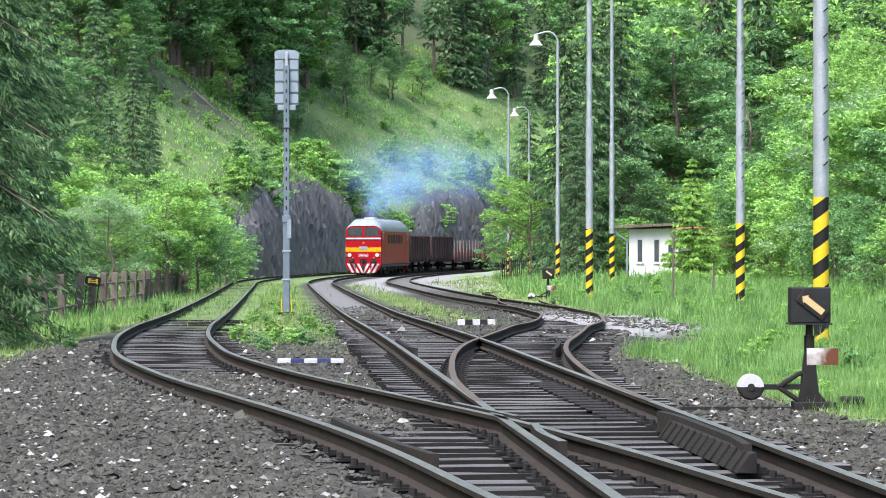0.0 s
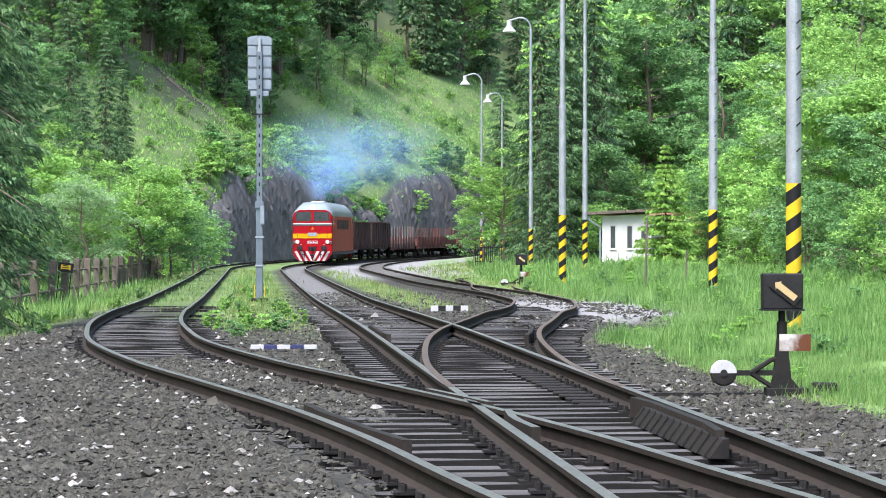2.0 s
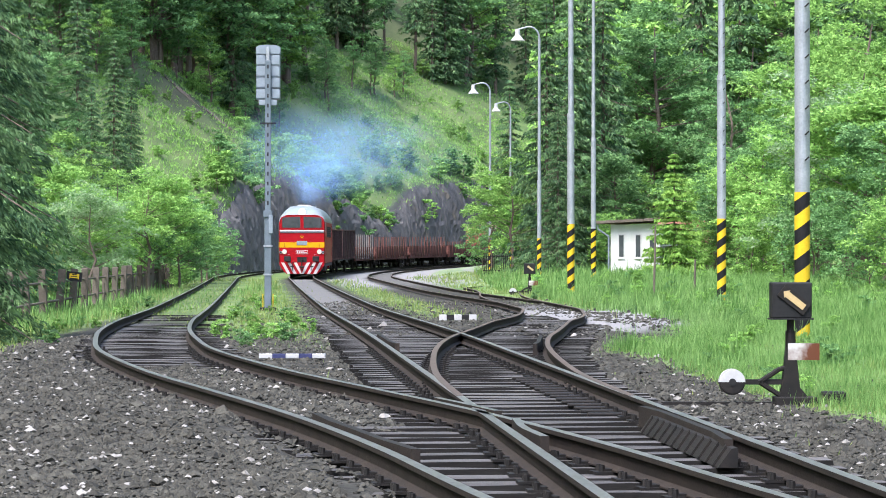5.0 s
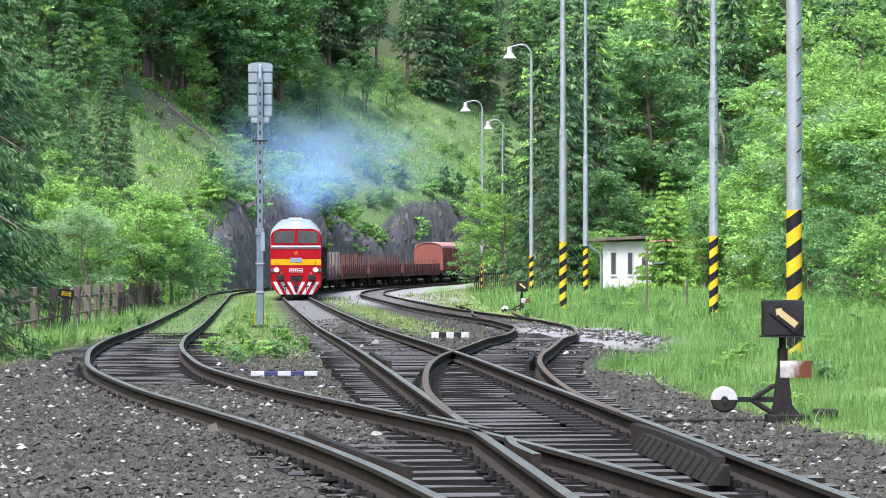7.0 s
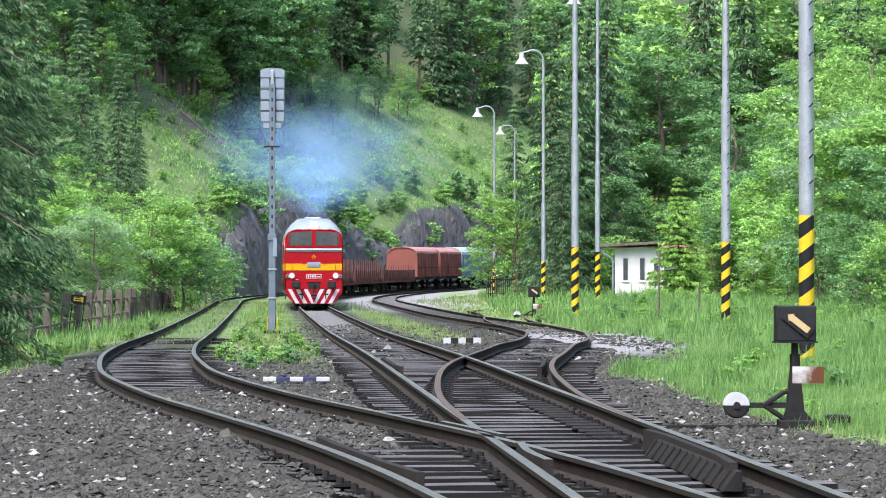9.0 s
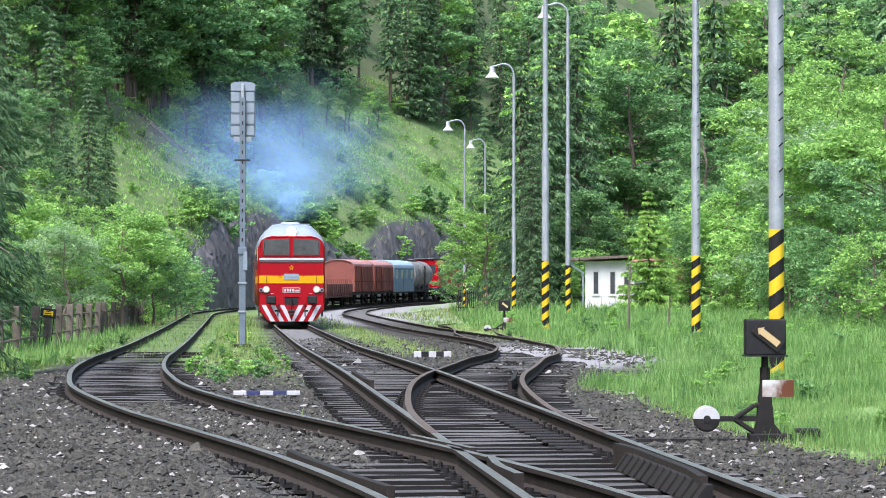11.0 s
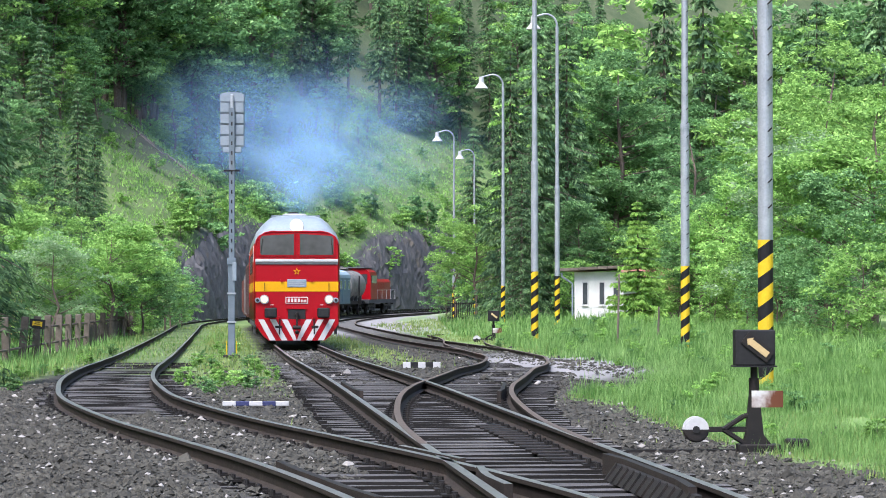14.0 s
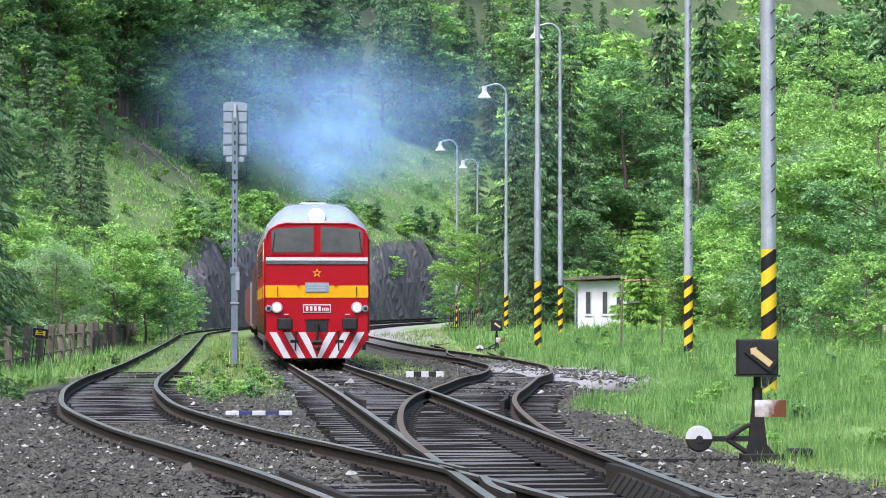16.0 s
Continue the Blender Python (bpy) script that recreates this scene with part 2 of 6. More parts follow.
# ---- ground ----
def ground_sheet():
    xs = [-700, -450, -300, -220, -170, -140, -120, -105, -92, -82, -74, -67, -61, -56, -51]
    xs += list(np.arange(-47, -14, 1.2)) + list(np.arange(-14, 16, 0.35)) + list(np.arange(16, 60, 2.0))
    xs += [62, 68, 75, 84, 95, 110, 130, 160, 210, 300, 450, 700]
    ys = [-500, -250, -120, -60, -30, -15, -5] + list(np.arange(0, 12, 1.0)) + list(np.arange(12, 60, 0.35)) + list(np.arange(60, 150, 0.8))
    ys += list(np.arange(150, 345, 1.0)) + [350, 365, 385, 410, 440, 480, 540, 620, 720, 860, 1050, 1300]
    verts = [(x, y, ground_z(x, y)) for y in ys for x in xs]
    w = len(xs)
    faces = [(j * w + i, j * w + i + 1, (j + 1) * w + i + 1, (j + 1) * w + i) for j in range(len(ys) - 1) for i in range(w - 1)]
    ob = raw("ground", verts, faces, None)
    me = ob.data
    me.shade_smooth()
    # how much of each cover lies where: 0 earth and ballast, 1 meadow
    cover = me.attributes.new("cover", "FLOAT", "POINT")
    rock = me.attributes.new("rock", "FLOAT", "POINT")
    pale = me.attributes.new("pale", "FLOAT", "POINT")
    vals, rocks, pales = [], [], []
    for x, y, z in verts:
        p, e = lateral(x, y)
        vals.append(meadow(x, y, p, e))
        foot = ramp_of(p, FOOT)
        rocks.append(smooth(0.0, 0.4, -e - foot) * (1 - smooth(1.9, 2.6, -e - foot)) * smooth(195, 215, p))
        wob = noise.noise((x * 0.6, y * 0.2, 2))
        patch = smooth(4.2, 5.0, e + 0.5 * wob) * (1 - smooth(7.3, 8.3, e + 0.6 * wob)) * smooth(50, 56, y + 2 * wob) * (1 - smooth(74, 84, y + 4 * wob))
        way = smooth(120, 150, p) * smooth(1.6, 2.4, e + 0.3 * wob) * (1 - smooth(10.5, 12, e))
        between = 0.5 * smooth(70, 95, y) * (1 - smooth(0.65, 0.8, abs(e)))
        pales.append(max(patch, way * (0.35 if 4 < e < 6.2 or 8.6 < e < 10.6 else 1.0), between))
    cover.data.foreach_set("value", vals)
    pale.data.foreach_set("value", pales)
    rock.data.foreach_set("value", rocks)
    me.materials[0] = ground_mat()
    return tagged(ob, "grey ballast and earth with green grassy verges and hillside", "ground", "", "structure")


def meadow(x, y, p, e):
    """How grassy the ground is, 0 to 1."""
    wob = 0.7 * noise.noise((x * 0.5, y * 0.25, 7))
    if e > 38 or -e - ramp_of(p, FOOT) > 26:
        return 0.3
    hill = -e - ramp_of(p, FOOT)
    if hill > 1.5:
        bare = math.exp(-((x - LITTER[0]) ** 2 + 0.25 * (y - LITTER[1]) ** 2) / 36.0)
        return max(0.0, 0.62 + 0.3 * wob - 0.55 * bare)
    right = smooth(2.45, 3.0, e - 0.25 * max(0.0, 21.5 - y) - 2.6 * smooth(40, 50, y) * (1 - smooth(7, 8, e)) + 0.5 * wob) if y < 52 else smooth(6.1, 7.1, e + wob) * (1 - smooth(7.5, 8.5, 8.0 - abs(e - 6.2)) * smooth(50, 56, y) * (1 - smooth(74, 84, y)))
    left = smooth(-6.1, -7.4, e + wob) * smooth(36, 46, y + 3 * wob)
    mid = 0.75 * smooth(-0.9, -1.8, e + 0.4 * wob) * smooth(-5.0, -3.2, e + wob) * smooth(40, 56, y + 6 * wob)
    mid2 = 0.6 * smooth(1.3, 2.0, e + 0.3 * wob) * (1 - smooth(2.7, 3.4, e)) * smooth(62, 80, y + 5 * wob) * (1 - smooth(150, 190, y))
    a_track = 0.7 * smooth(58, 80, y) * smooth(-3.0, -3.6, e)
    return max(right, left, mid, mid2, a_track * 0.8)


def ground_mat():
    m = mat("earth and meadow", (0.040, 0.0385, 0.032), (0.018, 0.0172, 0.0145), 0.95, 0, 1.2, 14, 0.8)
    n, l = m.node_tree.nodes, m.node_tree.links
    p = n["Principled BSDF"]
    old = p.inputs["Base Color"].links[0].from_socket
    tc = n.new("ShaderNodeTexCoord")
    vo = n.new("ShaderNodeTexVoronoi")
    vo.inputs["Scale"].default_value = 17.0
    l.new(tc.outputs["Object"], vo.inputs["Vector"])
    hs, mr = n.new("ShaderNodeHueSaturation"), n.new("ShaderNodeMapRange")
    sep = n.new("ShaderNodeSeparateColor")
    l.new(vo.outputs["Color"], sep.inputs[0])
    mr.inputs[3].default_value, mr.inputs[4].default_value = 0.55, 1.5
    l.new(sep.outputs[0], mr.inputs[0])
    l.new(mr.outputs[0], hs.inputs["Value"])
    l.new(old, hs.inputs["Color"])
    g1 = n.new("ShaderNodeTexNoise")
    g1.inputs["Scale"].default_value, g1.inputs["Detail"].default_value = 0.22, 7
    g2 = n.new("ShaderNodeMix")
    g2.data_type = "RGBA"
    l.new(tc.outputs["Object"], g1.inputs["Vector"])
    gr = n.new("ShaderNodeMapRange")
    gr.inputs[1].default_value, gr.inputs[2].default_value = 0.38, 0.62
    l.new(g1.outputs[0], gr.inputs[0])
    l.new(gr.outputs[0], g2.inputs[0])
    g2.inputs[6].default_value, g2.inputs[7].default_value = (0.070, 0.135, 0.034, 1), (0.140, 0.195, 0.068, 1)
    at1, mx = n.new("ShaderNodeAttribute"), n.new("ShaderNodeMix")
    at1.attribute_name = "cover"
    mx.data_type = "RGBA"
    l.new(at1.outputs["Fac"], mx.inputs[0])
    l.new(hs.outputs[0], mx.inputs[6])
    l.new(g2.outputs[2], mx.inputs[7])
    at3, mp = n.new("ShaderNodeAttribute"), n.new("ShaderNodeMix")
    at3.attribute_name = "pale"
    mp.data_type = "RGBA"
    l.new(at3.outputs["Fac"], mp.inputs[0])
    l.new(mx.outputs[2], mp.inputs[6])
    mp.inputs[7].default_value = (0.155, 0.153, 0.152, 1)
    at2, mr2, rk = n.new("ShaderNodeAttribute"), n.new("ShaderNodeMix"), n.new("ShaderNodeTexNoise")
    at2.attribute_name = "rock"
    mr2.data_type = "RGBA"
    rk.inputs["Scale"].default_value, rk.inputs["Detail"].default_value = 0.9, 8
    l.new(tc.outputs["Object"], rk.inputs["Vector"])
    l.new(at2.outputs["Fac"], mr2.inputs[0])
    l.new(mp.outputs[2], mr2.inputs[6])
    mr2.inputs[7].default_value = (0.07, 0.07, 0.072, 1)
    l.new(mr2.outputs[2], p.inputs["Base Color"])
    return m


ground_sheet()

# ---- tracks ----



def spline(pts, step=0.5):
    out = []
    pts = [(2 * pts[0][0] - pts[1][0], 2 * pts[0][1] - pts[1][1])] + pts + [(2 * pts[-1][0] - pts[-2][0], 2 * pts[-1][1] - pts[-2][1])]
    for i in range(1, len(pts) - 2):
        a, b, c, d = (np.array(q[::-1], float) for q in pts[i - 1:i + 3])
        n = max(2, int((pts[i + 1][0] - pts[i][0]) / step))
        for k in range(n):
            t = k / n
            out.append(0.5 * ((2 * b) + (c - a) * t + (2 * a - 5 * b + 4 * c - d) * t * t + (3 * b - a - 3 * c + d) * t ** 3))
    out.append(np.array(pts[-2][::-1], float))
    return [tuple(q) for q in out]


def along(p0, p1, off, step=2.0):
    n = int((p1 - p0) / step)
    return [line(p0 + (p1 - p0) * k / n, off)[:2] for k in range(n + 1)]


def even(pts, step):
    """The path again in even steps, with its heading."""
    pts = np.array(pts)
    d = np.concatenate([[0], np.cumsum(np.hypot(*np.diff(pts, axis=0).T))])
    s = np.arange(0, d[-1], step)
    x, y = np.interp(s, d, pts[:, 0]), np.interp(s, d, pts[:, 1])
    tx, ty = np.gradient(x), np.gradient(y)
    return [(a, b, math.atan2(u, v)) for a, b, u, v in zip(x, y, tx, ty)]


RAIL = [(-0.036, 0.0, 0), (0.036, 0.0, 0), (0.036, -0.03, 1), (0.012, -0.045, 1), (0.010, -0.118, 1), (0.065, -0.14, 1), (0.065, -0.15, 1),
        (-0.065, -0.15, 1), (-0.065, -0.14, 1), (-0.010, -0.118, 1), (-0.012, -0.045, 1), (-0.036, -0.03, 1)]


def rail_mesh(name, stations, off, parent, top=RAIL_TOP, profile=RAIL, label="", dz=0.0):
    """A rail drawn along the stations, off metres to the right of them."""
    bm = fresh()
    rows = []
    for x, y, h in stations:
        cx, cy = x + off * math.cos(h), y - off * math.sin(h)
        rows.append([bm.verts.new((cx + a * math.cos(h), cy - a * math.sin(h), zrail(y) + z + dz)) for a, z, k in profile])
    n = len(profile)
    for r0, r1 in zip(rows, rows[1:]):
        for i in range(n):
            f = bm.faces.new((r0[i], r0[(i + 1) % n], r1[(i + 1) % n], r1[i]))
            f.material_index = 0 if i == 0 else 1
    bm.faces.new(rows[0]).material_index = 1
    bm.faces.new(rows[-1][::-1]).material_index = 1
    bmesh.ops.recalc_face_normals(bm, faces=bm.faces)
    return link(name, bm, [top, RAIL_SIDE], parent, label)


def half(a, b, lst):
    return [q for q in lst if a <= q[1] <= b]


G = 0.7535
track_main = thing("railway_track", "through railway track with shiny worn rails on tarred wooden sleepers", "railway track", kind="structure")
MAIN = even(along(4, 420, 0), 1.0)
for s in (-1, 1):
    rail_mesh("rail", MAIN, s * G, track_main)
track_a = thing("railway_track", "curved siding track with worn rails overgrown by grass", "railway track", kind="structure")
A_ALL = even(spline(A_PATH) + along(66, 400, -4.65), 0.5)
for s in (-1, 1):
    rail_mesh("rail", A_ALL, s * G, track_a, RAIL_TOP)
track_c = thing("railway_track", "winding station track branching off, with rusty rails", "railway track", kind="structure")
C_ALL = even(spline(C_PATH) + along(114, 400, 5.0), 0.5)
for s in (-1, 1):
    rail_mesh("rail", C_ALL, s * G, track_c, RAIL_RUST, dz=0.001)
track_d = thing("railway_track", "second station track with rusty rails in pale gravel", "railway track", kind="structure")
D_ALL = even(spline([(78, 3.2), (88, 2.85), (96, 2.75), (104, 2.9), (112, 2.85), (120, 2.5)]) + along(128, 400, 9.6), 0.5)
for s in (-1, 1):
    rail_mesh("rail", D_ALL, s * G, track_d, RAIL_RUST, dz=0.002)

# ---- rock faces of the cutting ----
ROCK = mat("dark slate rock", (0.108, 0.103, 0.100), (0.046, 0.044, 0.044), 0.85, 0, 1.1, 9, 0.6, (0.105, 0.090, 0.070), 0.0, 0.60)


def rock_face(name, p0, p1):
    rows, ps = [], np.arange(p0, p1, 0.45)
    verts, faces, nz = [], [], 20
    for p in ps:
        top = ramp_of(p, CLIFF) * (1 + 0.10 * noise.noise((p * 0.35, 0, 4))) + 0.35
        foot = ramp_of(p, FOOT)
        for k in range(nz + 1):
            h = top * k / nz
            ridge = abs(noise.noise((p * 0.30 + h * 0.10, h * 0.07, 1))) * 0.8 + abs(noise.noise((p * 1.3, h * 0.30, 2))) * 0.25
            ridge += 0.10 * noise.noise((p * 3.1, h * 1.2, 8))
            ridge = 0.7 * ridge + 0.14 * noise.cell((p * 0.55 + 0.35 * h, h * 0.22, 3)) + 0.04 * noise.cell((p * 1.5, h * 0.8 + p * 0.3, 6))
            back = 0.16 * h + 0.9 * (k / nz) ** 4 - ridge
            x, y, a = line(p, -foot + 0.15 - back)
            verts.append((x, y, zrail(y) - 0.5 + h))
    w = nz + 1
    for i in range(len(ps) - 1):
        for k in range(nz):
            faces.append((i * w + k, (i + 1) * w + k, (i + 1) * w + k + 1, i * w + k + 1))
    ob = raw(name, verts, faces, ROCK)
    return tagged(ob, "dark grey blasted rock face of the railway cutting", "rock face", "", "structure")


rock_face("rock_wall", 200, 372)

# ---- posts, lamps and signals ----


def stripes_mat(name, period, lean):
    m = mat(name, (0.48, 0.33, 0.012), (0.37, 0.25, 0.012), 0.6, 0, 5, 40, 0.05)
    n, l = m.node_tree.nodes, m.node_tree.links
    p = n["Principled BSDF"]
    old = p.inputs["Base Color"].links[0].from_socket
    tc, sp, ml, dv, fr, gt, mx = (n.new("ShaderNode" + k) for k in ("TexCoord", "SeparateXYZ", "Math", "Math", "Math", "Math", "Mix"))
    l.new(tc.outputs["Object"], sp.inputs[0])
    ml.operation, dv.operation, fr.operation, gt.operation = "MULTIPLY_ADD", "DIVIDE", "FRACT", "GREATER_THAN"
    l.new(sp.outputs["X"], ml.inputs[0])
    ml.inputs[1].default_value = -lean
    l.new(sp.outputs["Z"], ml.inputs[2])
    l.new(ml.outputs[0], dv.inputs[0])
    dv.inputs[1].default_value = period
    l.new(dv.outputs[0], fr.inputs[0])
    l.new(fr.outputs[0], gt.inputs[0])
    gt.inputs[1].default_value = 0.5
    mx.data_type = "RGBA"
    l.new(gt.outputs[0], mx.inputs[0])
    l.new(old, mx.inputs[6])
    mx.inputs[7].default_value = (0.009, 0.009, 0.010, 1)
    l.new(mx.outputs[2], p.inputs["Base Color"])
    return m


STRIPES = stripes_mat("yellow and black slanting stripes", 0.46, 0.75)


def tall_post(px, y, r, height, label, bands=2.35, steps=False, joint=6.2, lamp=False, name="steel_mast"):
    x = at(px, y)
    t = thing(name, label, "post", pose(x, y, ground_z(x, y)), "masts beside the line")
    part("striped_base", cyl(fresh(), r, r, (0, 0, -0.2), (0, 0, bands), 20), STRIPES, t, "yellow and black striped base")
    part("lower_tube", cyl(fresh(), r * 0.985, r * 0.97, (0, 0, bands), (0, 0, joint), 20), STEEL, t)
    part("joint", cyl(fresh(), r * 1.06, r * 0.95, (0, 0, joint - 0.04), (0, 0, joint + 0.12), 20), STEEL, t)
    part("upper_tube", cyl(fresh(), r * 0.78, r * 0.6, (0, 0, joint + 0.1), (0, 0, height), 20), STEEL, t)
    if steps:
        z = bands + 0.5
        while z < height - 0.5:
            bm = fresh()
            cyl(bm, 0.012, 0.012, (r * 0.25, -r * 0.8, z), (r * 0.25, -r - 0.06, z), 6)
            cyl(bm, 0.012, 0.012, (r * 0.25, -r - 0.06, z), (r * 0.25 + 0.05, -r - 0.06, z + 0.05), 6)
            part("climbing_step", bm, IRON, t)
            z += 0.40
    if lamp:
        bm = fresh()
        prev = Vector((0, 0, height - 0.02))
        for k in range(1, 9):
            a = math.pi * 0.62 * k / 8
            nxt = Vector((-0.5 + 0.5 * math.cos(a), 0, height + 0.55 * math.sin(a)))
            cyl(bm, r * 0.42, r * 0.40, prev, nxt, 8)
            prev = nxt
        end = Vector((-1.05, 0, height + 0.42))
        cyl(bm, r * 0.40, r * 0.36, prev, end, 8)
        part("curved_arm", bm, STEEL, t)
        bm = fresh()
        cyl(bm, 0.11, 0.13, end + Vector((0, 0, 0.02)), end + Vector((0, 0, -0.28)), 12)
        cyl(bm, 0.34, 0.13, end + Vector((0, 0, -0.55)), end + Vector((0, 0, -0.28)), 16)
        part("lamp_shade", bm, WHITE, t, "white enamelled bell lamp shade")
    return t


tall_post(1453, 42, 0.122, 11.5, "tall galvanised mast with climbing steps and striped base", steps=True, joint=9.5)
tall_post(1310, 77, 0.13, 15.5, "tall galvanised steel mast with yellow and black base", 2.4, True, joint=6.4)
tall_post(1043, 95, 0.13, 16.5, "slim galvanised steel mast with striped base in grass", 2.5, joint=6.3)
tall_post(1083, 119, 0.115, 13.3, "tall lamp post with curved arm and striped base", 2.2, joint=6.1, lamp=True, name="street_lamp")
tall_post(987, 130, 0.105, 11.6, "white lamp post with bell shade behind the bushes", 1.9, joint=4.6, lamp=True, name="street_lamp")
tall_post(900, 168, 0.10, 11.2, "lamp post with bell shade beside the station tracks", 1.9, joint=5.6, lamp=True, name="street_lamp")
tall_post(936, 195, 0.10, 11.4, "distant lamp post half hidden by a spruce", 1.9, joint=5.6, lamp=True, name="street_lamp")


def signal():
    y = 80.0
    x = at(507, y)
    z = ground_z(x, y)
    t = thing("railway_signal", "grey light signal on a perforated mast seen from behind", "signal", pose(x, y, z))
    bm = fresh()
    box(bm, -0.10, 0.10, -0.10, 0.10, 0.0, 2.9, 0.015)
    part("lower_mast", bm, GREYPAINT, t)
    bm = fresh()
    box(bm, -0.085, 0.085, -0.085, 0.085, 2.9, 7.45, 0.012)
    part("upper_mast", bm, GREYPAINT, t)
    for k in range(15):
        zz = 3.15 + 0.29 * k
        part("slot", box(fresh(), -0.022, 0.022, -0.092, -0.080, zz, zz + 0.11), BLACK, t, "dark slot in the mast")
    part("collar", box(fresh(), -0.13, 0.13, -0.13, 0.13, 2.78, 2.98, 0.01), GREYPAINT, t)
    part("equipment_box", box(fresh(), 0.03, 0.15, -0.14, -0.085, 2.3, 2.85, 0.01), PALEGREY, t)
    for zz in (1.9, 1.05):
        part("clamp", box(fresh(), -0.13, 0.13, -0.125, 0.125, zz, zz + 0.05), STEEL, t)
    part("cross_bar", box(fresh(), -0.24, 0.24, -0.10, 0.10, 5.56, 5.60), IRON, t)
    part("bracket", box(fresh(), -0.27, 0.27, -0.02, 0.10, 6.12, 6.28, 0.01), PALEGREY, t)
    # the signal head: five hoods in a column, domed top
    for k in range(5):
        z0 = 6.32 + 0.335 * k
        bm = fresh()
        if k < 4:
            for sx in (-1, 1):
                box(bm, sx * 0.22 - 0.135, sx * 0.22 + 0.135, 0.02, 0.34, z0, z0 + 0.30, 0.02)
            box(bm, -0.10, 0.10, 0.05, 0.34, z0, z0 + 0.30)
        else:
            prism(bm, [(-0.36, z0), (0.36, z0), (0.36, z0 + 0.20), (0.25, z0 + 0.25), (0, z0 + 0.27), (-0.25, z0 + 0.25), (-0.36, z0 + 0.20)], 0.02, 0.34)
        part("lamp_housing", bm, PALEGREY, t)
        part("ledge", box(fresh(), -0.365, 0.365, 0.01, 0.30, z0 - 0.025, z0 - 0.008), GREYPAINT, t)
    part("head_post", box(fresh(), -0.05, 0.05, -0.06, 0.03, 7.2, 7.86, 0.02), STEEL, t)
    part("base_plate", box(fresh(), -0.24, 0.24, -0.2, 0.2, -0.10, 0.10, 0.02), IRON, t)
    for sx in (-1, 1):
        part("yellow_guard", box(fresh(), sx * 0.15 - 0.012, sx * 0.15 + 0.012, -0.04, 0.04, 0.08, 0.50), YELLOW, t, "yellow painted guard strip")


signal()


def point_lever(px, y, scale, label, arrow=True):
    x = at(px, y)
    t = thing("point_lever", label, "switch lever", pose(x, y, zrail(y) - 0.17) @ Matrix.Scale(scale, 4), "point levers")
    bm = fresh()
    prism(bm, [(-0.13, 0.0), (0.20, 0.0), (0.085, 0.14), (0.045, 0.52), (-0.045, 0.52), (-0.085, 0.14)], -0.05, 0.05)
    box(bm, -0.16, 0.24, -0.12, 0.12, -0.04, 0.05, 0.01)
    part("stand", bm, IRON, t)
    bm = fresh()
    cyl(bm, 0.035, 0.035, (0, 0, 0.5), (0, 0, 1.05), 10)
    cyl(bm, 0.05, 0.05, (0, 0, 0.52), (0, 0, 0.68), 10)
    part("spindle", bm, IRON, t)
    bm = fresh()
    box(bm, -0.50, -0.02, -0.03, 0.03, 0.165, 0.215)
    for s in (-1, 1):
        cyl(bm, 0.024, 0.024, (-0.30, -0.03, 0.19), (-0.10, -0.03, 0.19 + s * 0.13), 6)
        cyl(bm, 0.024, 0.024, (-0.10, -0.03, 0.19 + s * 0.13), (-0.02, -0.03, 0.19 + s * 0.13), 6)
    part("lever_arm", bm, IRON, t)
    bm = fresh()
    for half_turn in (0, 1):
        for ra, ya in ((0.125, 0.035), (0.110, 0.055)):
            arc = [(-0.56 + ra * math.cos(math.pi * (k / 14 + half_turn)), 0.19 + ra * math.sin(math.pi * (k / 14 + half_turn))) for k in range(15)]
            prism(bm, arc, -ya, ya, 1 - half_turn)
    w = part("weight", bm, [IRON, WHITE], t, "round weight, upper half painted white")
    part("hub", cyl(fresh(), 0.035, 0.035, (-0.56, -0.065, 0.19), (-0.56, 0.065, 0.19), 12), BLACK, w)
    bm = fresh()
    box(bm, -0.19, 0.19, -0.11, 0.11, 0.80, 1.14, 0.012)
    box(bm, -0.205, 0.205, -0.125, 0.125, 0.785, 0.80)
    lan = part("indicator_box", bm, BLACK, t, "black metal indicator lantern")
    tilt = Matrix.Translation((0.02, -0.118, 0.975)) @ Matrix.Rotation(radians(38), 4, "Y")
    part("arrow_frame", box(fresh(), -0.155, 0.155, -0.012, 0.0, -0.065, 0.065, m=tilt), IRON, lan)
    bm = fresh()
    prism(bm, [(-0.13, 0.0), (-0.085, 0.048), (-0.085, 0.03), (0.12, 0.03), (0.12, -0.03), (-0.085, -0.03), (-0.085, -0.048)], -0.018, -0.012)
    bmesh.ops.transform(bm, matrix=tilt, verts=bm.verts)
    part("arrow", bm, mat("cream opal glass", (0.40, 0.30, 0.15), (0.30, 0.22, 0.11), 0.4), lan, "cream coloured arrow")
    bm = fresh()
    box(bm, -0.03, 0.27, -0.055, -0.045, 0.40, 0.56)
    part("number_plate", bm, mat("rusting white enamel", (0.46, 0.455, 0.44), (0.36, 0.35, 0.33), 0.5, 0, 4, 30, 0.1, (0.085, 0.030, 0.015), 0.0, 0.42), t, "rusting white enamel plate")
    bm = fresh()
    box(bm, -1.75, -0.1, -0.03, 0.03, -0.03, 0.0)
    box(bm, -1.6, 0.45, 0.08, 0.14, -0.035, -0.005)
    box(bm, 0.30, 0.52, -0.09, 0.09, -0.04, 0.10, 0.02)
    part("throw_rod", bm, IRON, t)
    return t


point_lever(1432, 25.6, 1.0, "black hand point lever with white-topped weight and arrow lantern")
point_lever(970, 103, 1.15, "small black point lever with white weight beside the track")


